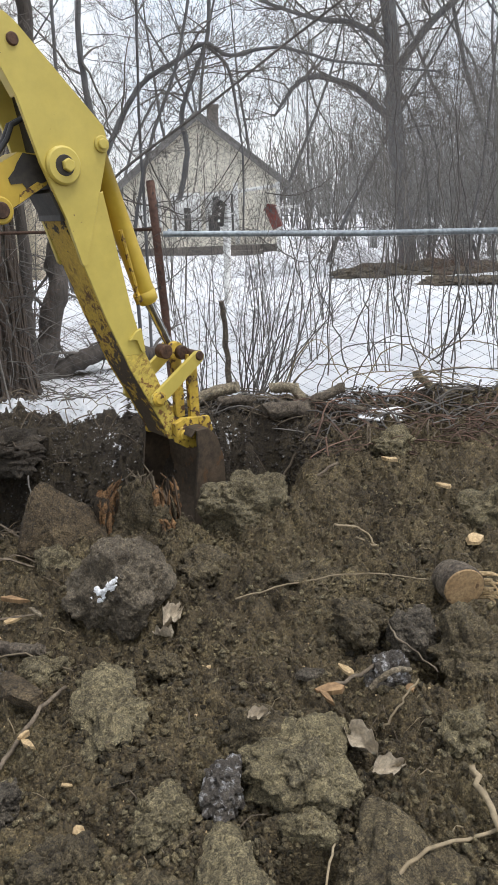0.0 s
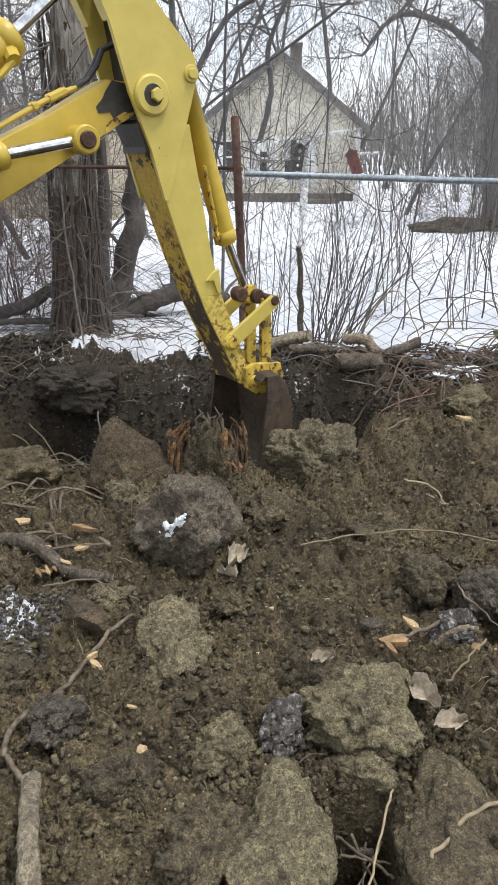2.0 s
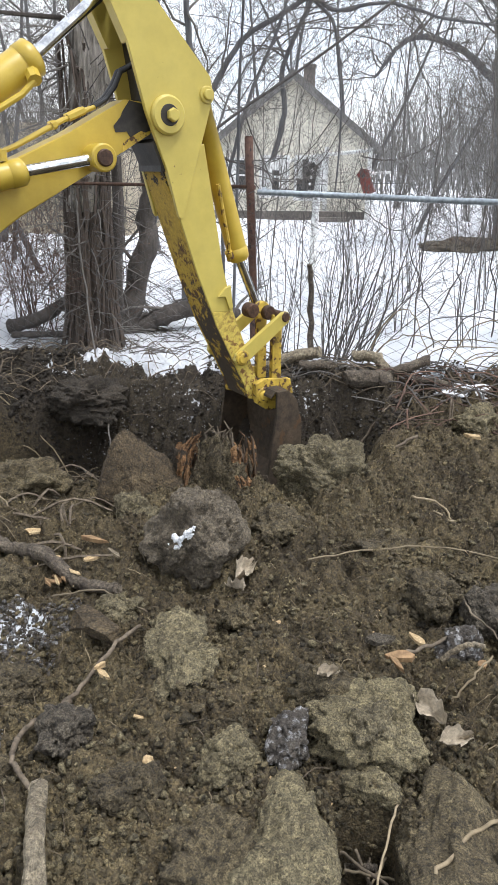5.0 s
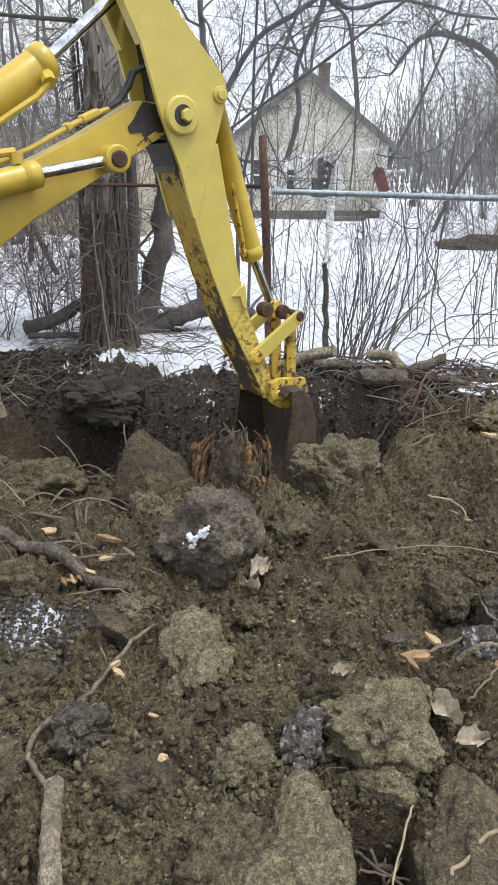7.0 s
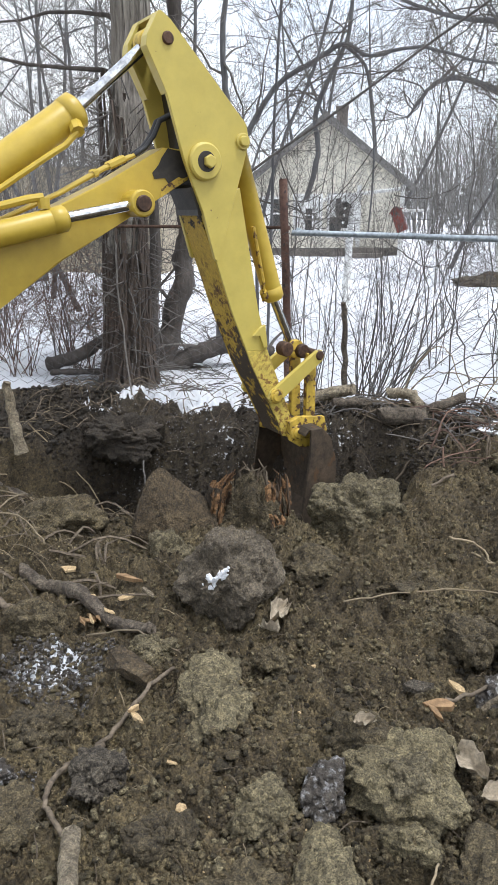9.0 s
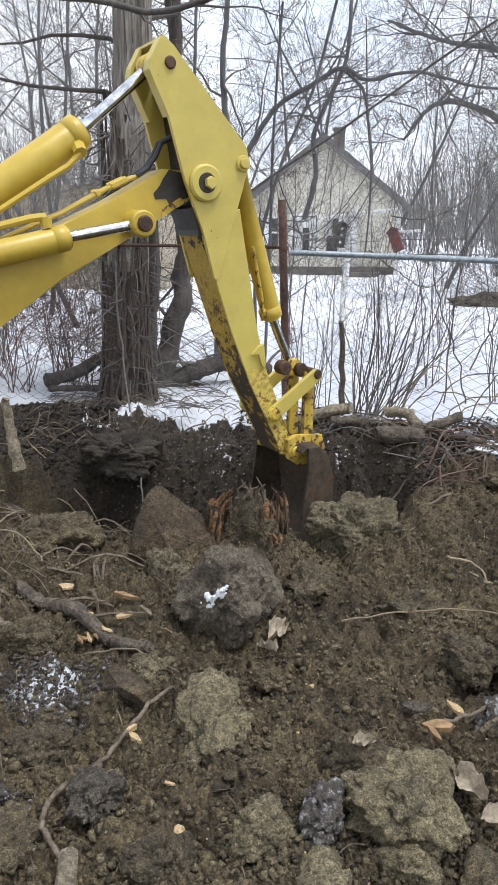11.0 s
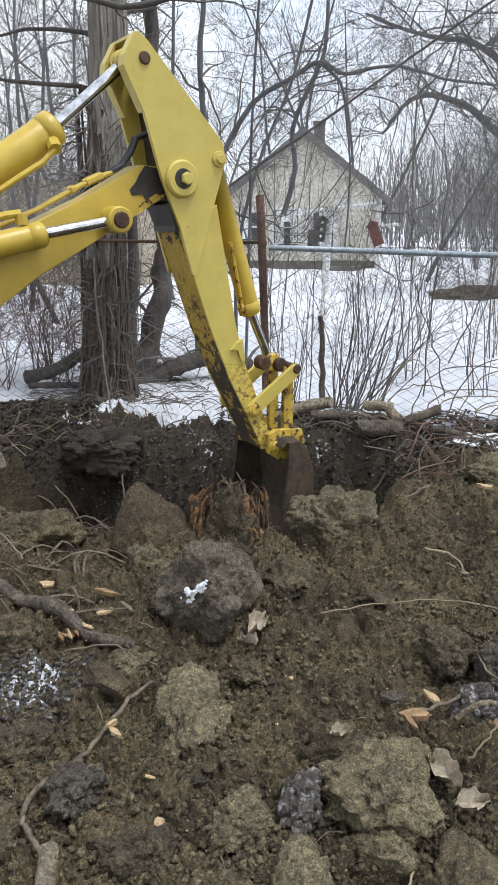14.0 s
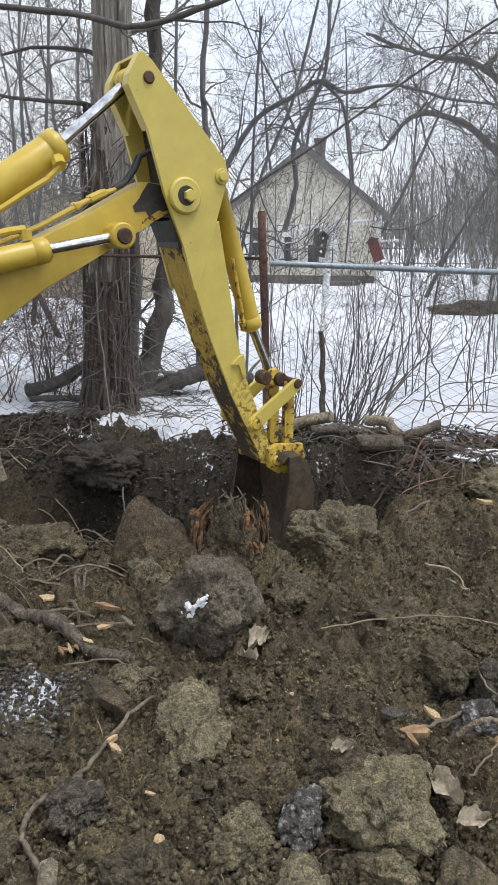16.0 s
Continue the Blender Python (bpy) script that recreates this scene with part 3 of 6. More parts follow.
def backhoe_arm():
    arm = thing("backhoe_arm", "worn yellow backhoe digger arm with bucket in pit", "digger arm", (-0.8915, 3.792, 0), turn=40)
    # boom, a tapered box that comes in from the machine
    b = Build()
    b.prism([(-0.034, 1.7), (-0.079, 1.788), (-0.19, 1.796), (-0.5, 1.631), (-0.847, 1.477), (-2.283, 0.83), (-2.283, 0.226), (-1.473, 0.784), (-1.096, 1.035), (-0.769, 1.252), (-0.435, 1.432), (-0.054, 1.642)], 0.06, 0.24, 0.008)
    boom = part("boom", b, M_YELLOW_D, arm, "ochre yellow boom with scuffed paint")
    b = Build()
    b.prism([(-0.034, 1.705), (-0.068, 1.774), (-0.168, 1.792), (-0.207, 1.742), (-0.223, 1.712), (-0.261, 1.672), (-0.251, 1.643), (-0.19, 1.648), (-0.168, 1.614), (-0.056, 1.659)], 0.056, 0.0585)
    part("grease_patch", b, M_GREASE, boom, "black grease smear")
    b = Build()
    b.prism([(-0.068, 1.639), (-0.146, 1.594), (-0.223, 1.549), (-0.212, 1.599), (-0.112, 1.654)], 0.055, 0.0575)
    part("rust_patch", b, M_YELLOW_R, boom)
    # stick: two long side plates, an underside, a back
    near_l = [(-0.034, 1.5), (-0.01, 1.469), (0.174, 0.921), (0.301, 0.604), (0.499, 0.206)]
    near_r = [(0.627, 0.09), (0.627, 0.184), (0.584, 0.25), (0.408, 0.694), (0.346, 0.938), (0.23, 1.601)]
    b = Build()
    b.prism(near_l[:3] + [(0.266, 0.695), (0.411, 0.687)] + near_r[4:], 0.004, 0.018, 0.003)
    stick = part("dipper_stick", b, M_YELLOW, arm, "yellow dipper stick side plate with chipped paint")
    b = Build()
    b.prism([(0.266, 0.695)] + near_l[3:] + [(0.529, 0.12)] + near_r[:3] + [(0.411, 0.687)], 0.004, 0.018, 0.003)
    part("lower_side_plate", b, M_LOWER, stick, "yellow plate scraped and rusted near the tip")
    b = Build()
    b.prism(near_l + [(0.529, 0.12)] + near_r, 0.255, 0.269)
    part("far_side_plate", b, M_YELLOW_R, stick)
    b = Build()
    under = [(-0.034, 1.5), (0.174, 0.921), (0.225, 0.789), (0.301, 0.604), (0.499, 0.206), (0.529, 0.12)]
    for (x0, z0), (x1, z1) in zip(under, under[1:]):
        b.prism([(x0 + 0.004, z0), (x1 + 0.004, z1), (x1 + 0.022, z1 + 0.008), (x0 + 0.022, z0 + 0.008)], 0.018, 0.255)
    part("underside_plate", b, M_UNDER, stick, "rust-eaten yellow face caked with mud below")
    b = Build()
    for (x0, z0), (x1, z1) in zip(near_r[2:], near_r[3:]):
        b.prism([(x0 - 0.02, z0), (x0 - 0.004, z0), (x1 - 0.004, z1), (x1 - 0.02, z1)], 0.018, 0.255)
    part("back_plate", b, M_YELLOW_R, stick)
    b = Build()
    b.prism([(0.303, 0.785), (0.348, 0.829), (0.387, 0.842), (0.402, 0.708), (0.378, 0.704), (0.348, 0.783)], -0.012, 0.012, 0.003)
    part("lifting_lug", b, M_YELLOW, stick)
    # the kite-shaped cheek plates
    kite = [(-0.287, 2.284), (-0.225, 2.389), (-0.207, 2.392), (-0.158, 2.358), (0.26, 1.919), (0.277, 1.835), (0.236, 1.703), (0.078, 1.228), (0.064, 1.221), (0.052, 1.235), (-0.01, 1.469), (-0.115, 1.736), (-0.197, 2.037), (-0.295, 2.239)]
    b = Build()
    b.prism(kite, -0.022, 0.002, 0.004)
    cheek = part("cheek_plate", b, M_YELLOW, stick, "pale yellow kite-shaped cheek plate")
    b = Build()
    b.prism(kite, 0.27, 0.294, 0.004)
    far = part("far_cheek_plate", b, M_YELLOW, stick)
    # rim flange and inside of the head
    b = Build()
    b.prism([(-0.295, 2.239), (-0.287, 2.284), (-0.225, 2.389), (-0.214, 2.379), (-0.27, 2.281), (-0.278, 2.242), (-0.185, 2.038), (-0.197, 2.037)], 0.002, 0.05)
    b.prism([(-0.295, 2.239), (-0.287, 2.284), (-0.225, 2.389), (-0.214, 2.379), (-0.27, 2.281), (-0.278, 2.242), (-0.185, 2.038), (-0.197, 2.037)], 0.222, 0.27)
    b.prism([(-0.225, 2.389), (-0.158, 2.358), (-0.168, 2.346), (-0.229, 2.374)], 0.002, 0.27)
    part("head_flange", b, M_YELLOW, stick)
    b = Build()
    b.prism([(-0.129, 2.293), (-0.101, 2.294), (0.023, 1.901), (0.034, 1.6), (0.011, 1.46), (-0.034, 1.46), (-0.034, 1.6), (-0.068, 1.898)], 0.002, 0.27)
    b.prism([(-0.034, 1.62), (0.03, 1.50), (0.01, 1.47), (-0.034, 1.49), (-0.079, 1.599)], 0.0, 0.262)
    part("inner_web", b, M_GREASE, stick, "greasy black inner web")
    b = Build()
    b.prism([(-0.179, 2.043), (-0.112, 1.743), (-0.014, 1.475), (0.011, 1.475), (-0.09, 1.748), (-0.151, 2.044)], 0.0015, 0.012)
    part("grease_edge", b, M_GREASE, stick)
    b = Build()
    ring_cylinder(b, -0.181, 2.277, -0.034, 0.30, 0.030)
    part("head_pin", b, M_PIN, stick, "brown pivot pin")
    b = Build()
    ring_cylinder(b, 0, 1.727, -0.052, -0.02, 0.094, 32, 0.010)
    boss = part("pivot_boss", b, M_YELLOW, stick, "yellow round pivot boss")
    b = Build()
    ring_cylinder(b, 0, 1.727, -0.0545, -0.050, 0.052, 24, 0.003)
    part("grease_ring", b, M_GREASE, boss)
    b = Build()
    ring_cylinder(b, 0.014, 1.727, -0.080, -0.052, 0.034, 6, 0.006)
    part("bolt_head", b, M_YELLOW, boss)
    b = Build()
    ring_cylinder(b, 0.234, 1.833, -0.034, -0.02, 0.042, 24, 0.004)
    ring_cylinder(b, 0.234, 1.833, -0.050, -0.03, 0.026, 20, 0.004)
    part("ram_pin_cap", b, M_YELLOW, stick)
    # rams
    ram(arm, (-1.955, 1.061), (-0.613, 1.955), (-0.223, 2.278), 0.12, 0.082, 0.029, "yellow crowd ram barrel", M_YELLOW_D)
    low = ram(arm, (-2.121, 1.161), (-0.757, 1.457), (-0.373, 1.522), -0.01, 0.060, 0.027, "yellow lower ram barrel", M_YELLOW_D)
    b = Build()
    ring_cylinder(b, -0.373, 1.522, -0.075, 0.06, 0.066, 28, 0.008)
    clevis = part("clevis", b, M_YELLOW_D, boom, "yellow ram clevis")
    b = Build()
    ring_cylinder(b, -0.373, 1.522, -0.092, -0.07, 0.040, 24, 0.006)
    part("clevis_pin", b, M_PIN, clevis, "brown greasy pin")
    ram(arm, (0.277, 1.806), (0.536, 0.975), (0.683, 0.651), 0.135, 0.062, 0.028, "ochre bucket ram barrel", M_YELLOW_D)
    # steel pipes and hoses
    for dy, name in ((0.03, "steel_pipe"), (0.075, "steel_pipe")):
        b = Build()
        b.tube([(-0.332, 0.055 + dy, 1.759), (-0.498, 0.055 + dy, 1.693), (-0.743, 0.055 + dy, 1.571), (-1.05, 0.055 + dy, 1.445), (-2.121, 0.055 + dy, 0.957)], 0.011, 8)
        b.tube([(-0.482, 0.055 + dy, 1.701), (-0.397, 0.055 + dy, 1.738)], 0.019, 6)
        b.tube([(-0.566, 0.055 + dy, 1.662), (-0.545, 0.055 + dy, 1.671)], 0.02, 6)
        part(name, b, M_YELLOW_D, boom, "yellow hydraulic pipe")
        b = Build()
        b.tube([(-0.343, 0.055 + dy, 1.756), (-0.278, 0.06 + dy, 1.794), (-0.223, 0.07 + dy, 1.854), (-0.179, 0.09 + dy, 1.925), (-0.09, 0.10 + dy, 1.967)], 0.013, 10)
        part("hose", b, M_HOSE, boom, "black rubber hose", True)
    b = Build()
    b.tube([(-0.649, 0.06, 1.882), (-0.649, 0.02, 1.844)], 0.034, 8)
    b.tube([(-0.649, 0.03, 1.844), (-0.711, 0.03, 1.785), (-0.802, 0.03, 1.732), (-1.05, 0.035, 1.579), (-1.955, 0.04, 1.01)], 0.015, 8)
    part("ram_fitting", b, M_YELLOW_D, boom, "yellow elbow fitting and pipe")
    b = Build()
    b.tube([(-0.852, -0.01, 1.5), (-0.852, -0.01, 1.547)], 0.030, 8)
    b.tube([(-0.852, -0.01, 1.552), (-0.922, -0.01, 1.543), (-1.098, 0.0, 1.501), (-2.121, 0.02, 1.263)], 0.019, 8)
    part("ram_fitting", b, M_YELLOW_D, boom)
    b = Build()
    b.tube([(0.348, 0.06, 1.397), (0.42, 0.07, 1.088), (0.438, 0.09, 1.005), (0.456, 0.12, 0.968)], 0.012, 8)
    b.tube([(0.432, 0.09, 1.026), (0.456, 0.10, 0.984)], 0.024, 8)
    part("ram_pipe", b, M_YELLOW_R, arm)
    # linkage
    for y0, name in ((-0.04, "guide_link"), (0.28, "guide_link")):
        b = Build()
        a, e = np.array((0.452, 0.404)), np.array((0.775, 0.619))
        d = (e - a) / np.linalg.norm(e - a)
        nrm = np.array((-d[1], d[0]))
        b.prism([a - d * 0.05 + nrm * 0.018, a - d * 0.05 - nrm * 0.018, a - d * 0.02 - nrm * 0.045, e - nrm * 0.038, e + d * 0.03 - nrm * 0.02, e + d * 0.03 + nrm * 0.02, e + nrm * 0.038, a - d * 0.02 + nrm * 0.045], y0, y0 + 0.03, 0.004)
        part(name, b, M_YELLOW, arm, "yellow flat guide link")
    b = Build()
    ring_cylinder(b, 0.452, 0.404, -0.06, 0.31, 0.034)
    ring_cylinder(b, 0.452, 0.404, -0.048, -0.03, 0.048)
    part("link_pin", b, M_YELLOW_R, arm)
    b = Build()
    ring_cylinder(b, 0.771, 0.622, -0.05, 0.33, 0.030)
    ring_cylinder(b, 0.714, 0.638, 0.05, 0.22, 0.045)
    ring_cylinder(b, 0.578, 0.667, 0.03, 0.10, 0.045)
    part("link_pin", b, M_PIN, arm, "brown rusty pin")
    for y0 in (0.03, 0.20):
        b = Build()
        b.prism([(0.727, 0.627), (0.796, 0.623), (0.796, 0.169), (0.727, 0.175)], y0, y0 + 0.035, 0.004)
        part("bucket_link", b, M_YELLOW_R, arm, "rusty bucket link bar")
    b = Build()
    ring_cylinder(b, 0.603, 0.144, -0.06, 0.32, 0.052)
    ring_cylinder(b, 0.603, 0.144, -0.075, -0.05, 0.036)
    part("stick_pin", b, M_YELLOW_R, arm, "rusty yellow tip pin")
    # bucket: mouth towards the machine, curved back away from it
    prof = [(0.59, 0.166), (0.62, 0.193), (0.705, 0.193), (0.775, 0.119), (0.82, -0.037), (0.825, -0.23), (0.785, -0.414), (0.70, -0.556), (0.59, -0.636)]
    b = Build()
    inner = [(x + (0.52 - x) * 0.05, z + (-0.1 - z) * 0.05) for x, z in prof]
    b.prism(prof + inner[::-1], -0.16, 0.44)
    bucket = part("bucket", b, M_BUCKET, arm, "muddy steel digging bucket")
    b = Build()
    b.prism(prof[1:] + [(0.535, -0.576), (0.59, -0.167), (0.621, 0.038)], -0.178, -0.160, 0.003)
    part("side_plate", b, M_BUCKET, bucket, "brown mud-smeared side plate")
    b = Build()
    b.prism(prof[1:] + [(0.535, -0.576), (0.59, -0.167), (0.621, 0.038)], 0.440, 0.458)
    part("side_plate", b, M_BUCKET, bucket)
    b = Build()
    b.prism([(0.541, 0.223), (0.615, 0.248), (0.815, 0.22), (0.841, 0.122), (0.739, 0.037), (0.64, 0.036), (0.554, 0.097)], -0.05, -0.015, 0.004)
    part("bucket_ear", b, M_YELLOW_R, bucket, "rusty yellow bucket ear")
    b = Build()
    b.prism([(0.541, 0.223), (0.615, 0.248), (0.815, 0.22), (0.841, 0.122), (0.739, 0.079), (0.64, 0.078), (0.554, 0.097)], 0.29, 0.325)
    part("bucket_ear", b, M_YELLOW_R, bucket, "rusty yellow bucket ear")
    for i in range(5):
        b = Build()
        y = -0.12 + 0.13 * i
        b.prism([(0.554, -0.599), (0.627, -0.672), (0.468, -0.732)], y, y + 0.05)
        part("tooth", b, M_BUCKET, bucket)
    return arm


backhoe_arm()


# ---- stump, rocks and clods ----
def lattice3(ix, iy, iz, seed):
    k = (ix * 374761393 + iy * 668265263 + iz * 1440662683 + seed * 974634777) & 0x7FFFFFFF
    k = ((k ^ (k >> 13)) * 1274126177) & 0x7FFFFFFF
    return ((k ^ (k >> 16)) & 0xFFFFFF) / float(0xFFFFFF)


def solid_noise(p, seed):
    """Smooth noise in space, -1 to 1."""
    i = np.floor(p).astype(np.int64)
    f = p - i
    f = f * f * (3 - 2 * f)
    tot = 0
    for dx in (0, 1):
        for dy in (0, 1):
            for dz in (0, 1):
                w = (f[:, 0] if dx else 1 - f[:, 0]) * (f[:, 1] if dy else 1 - f[:, 1]) * (f[:, 2] if dz else 1 - f[:, 2])
                tot = tot + w * lattice3(i[:, 0] + dx, i[:, 1] + dy, i[:, 2] + dz, seed)
    return tot * 2 - 1


def crumble(p, seed):
    """Rounded crumbs in space, 0 in the joints and 1 on the crowns."""
    i = np.floor(p).astype(np.int64)
    best = np.zeros(len(p))
    for dx in (-1, 0, 1):
        for dy in (-1, 0, 1):
            for dz in (-1, 0, 1):
                c = i + np.array((dx, dy, dz))
                q = c + np.stack([lattice3(c[:, 0], c[:, 1], c[:, 2], seed + k) for k in range(3)], -1)
                size = 0.45 + 0.6 * lattice3(c[:, 0], c[:, 1], c[:, 2], seed + 5)
                best = np.maximum(best, size * (1 - ((p - q) ** 2).sum(1) / (size * size)))
    return np.sqrt(np.clip(best, 0, 1))


def lump(name, at, size, mat, label, category, seed, turn=0, detail=4, rough=0.22, facets=0.0, group="", taper=0.0, tilt=0, loose=1.0):
    """An irregular lump, flattened here and there, its skin broken into crumbs."""
    bm = bmesh.new()
    bmesh.ops.create_icosphere(bm, subdivisions=detail, radius=1.0)
    p = np.array([v.co[:] for v in bm.verts])
    rnd = random.Random(seed)
    for _ in range(int(facets)):
        nrm = Vector((rnd.gauss(0, 1), rnd.gauss(0, 1), rnd.gauss(0, 1) * 0.8)).normalized()
        over = np.clip(p @ np.array(nrm) - rnd.uniform(0.62, 0.9), 0, None)
        p = p - np.outer(over * 0.85, np.array(nrm))
    k = 1 + rough * (1.1 * solid_noise(p * 1.6 + seed, seed) + 0.55 * solid_noise(p * 3.6, seed + 1) + 0.3 * solid_noise(p * 8, seed + 2))
    out = p / np.linalg.norm(p, axis=1)[:, None]
    p = p * k[:, None]
    if taper:
        s = 1 - taper * np.clip((p[:, 2] + 1) / 2, 0, None)
        p[:, 0] *= s
        p[:, 1] *= s
    p = p * np.array(size)
    if max(size) > 0.03:
        w = p + 0.004 * np.stack([solid_noise(p * 60 + k, seed + k) for k in range(3)], -1)
        patch = 0.35 + 0.8 * step(-0.4, 0.4, solid_noise(p * 11, seed + 9))
        skin = patch * (0.020 * crumble(w / 0.05, seed + 20) + 0.011 * crumble(w / 0.024, seed + 30) + 0.005 * crumble(w / 0.011, seed + 40)) - 0.014
        p = p + out * (skin * loose)[:, None]
    for v, q in zip(bm.verts, p.tolist()):
        v.co = q
    me = bpy.data.meshes.new(name)
    bm.to_mesh(me)
    bm.free()
    me.materials.append(mat)
    me.polygons.foreach_set("use_smooth", np.ones(len(me.polygons), bool))
    ob = tagged(new(name, me), label, category, group)
    ob.matrix_basis = pose(*at, tilt, 0, turn)
    return ob


def hull_rock(name, at, points, mat, label, category, seed, cuts=9, amount=0.016):
    """A rock: the hull of a few corners, its faces split fine and roughened."""
    bm = bmesh.new()
    for p in points:
        bm.verts.new(p)
    bmesh.ops.convex_hull(bm, input=bm.verts[:])
    bmesh.ops.delete(bm, geom=[v for v in bm.verts if not v.link_faces], context="VERTS")
    bmesh.ops.triangulate(bm, faces=bm.faces[:])
    bmesh.ops.subdivide_edges(bm, edges=bm.edges[:], cuts=cuts, use_grid_fill=True)
    bm.normal_update()
    off = Vector((seed, seed * 2.1, 0.7))
    moves = [v.normal * amount * (noise.noise(v.co * 7 + off) + 0.55 * noise.noise(v.co * 19 + off) + 0.35 * noise.noise(v.co * 48 + off)) for v in bm.verts]
    for v, m in zip(bm.verts, moves):
        v.co += m
    me = bpy.data.meshes.new(name)
    bm.to_mesh(me)
    bm.free()
    me.materials.append(mat)
    ob = tagged(new(name, me), label, category)
    ob.matrix_basis = pose(*at)
    return ob


hull_rock("boulder", (-0.97, 3.17, -0.02), [(-0.07, 0.05, 0.235), (-0.125, -0.02, 0.175), (0.02, 0.06, 0.185), (0.255, 0.0, -0.07), (0.23, 0.12, 0.0), (-0.235, -0.04, -0.16), (-0.20, 0.10, 0.06), (-0.17, -0.12, -0.06), (0.10, -0.14, -0.16), (-0.02, -0.10, 0.06), (0.0, 0.2, -0.15)], M_ROCK, "grey-brown wedge-shaped boulder at the pit edge", "rock", 3)
hull_rock("flat_stone", (-0.76, 1.86, 0.025), [(-0.09, 0.05, 0.03), (-0.05, 0.085, 0.035), (0.10, -0.03, 0.03), (0.06, -0.075, 0.03), (-0.1, 0.03, -0.04), (0.1, -0.05, -0.04), (0.0, 0.09, -0.04), (0.0, -0.06, 0.045)], M_ROCK, "flat grey-brown stone lying in soil", "stone", 5, 7, 0.010)
lump("frozen_clod", (-0.52, 2.43, 0.07), (0.195, 0.17, 0.19), M_FROZEN, "large frozen grey clod with a dab of snow", "clod", 11, 20, 6, 0.20, 4, loose=1.5)
rs = random.Random(41)
for i in range(22):
    t, r = rs.random(), rs.uniform(0.003, 0.010)
    lump("snow_dab", (-0.582 + 0.085 * t + rs.gauss(0, 0.012), 2.292 - 0.006 * math.sin(3 * t), 0.105 + 0.075 * t + rs.gauss(0, 0.010)), (r * 1.4, r * 0.7, r), M_SNOW, "small dab of snow on a frozen clod", "snow", 4 + i, 25 * i, 3, 0.6, 0, "dabs of snow", tilt=20)
lump("clay_mound", (-0.01, 3.42, -0.07), (0.24, 0.17, 0.17), M_CLAY, "crumbly olive clay heap beside the pit", "clod", 17, 0, 6, 0.22, loose=2.2)
lump("snow_lump", (0.355, 4.72, -0.03 + 0.03), (0.055, 0.05, 0.045), M_SNOW, "round white lump of snow on the bank", "snow", 21, 0, 3, 0.3)
lump("snow_patch", (-0.36, 4.66, 0.03), (0.10, 0.06, 0.045), M_SNOW, "thin patch of snow on the bank", "snow", 22, 0, 4, 0.6)
lump("snow_patch", (0.95, 4.72, 0.05), (0.16, 0.12, 0.035), M_SNOW, "thin patch of snow among the brushwood", "snow", 23, 0, 4, 0.6)
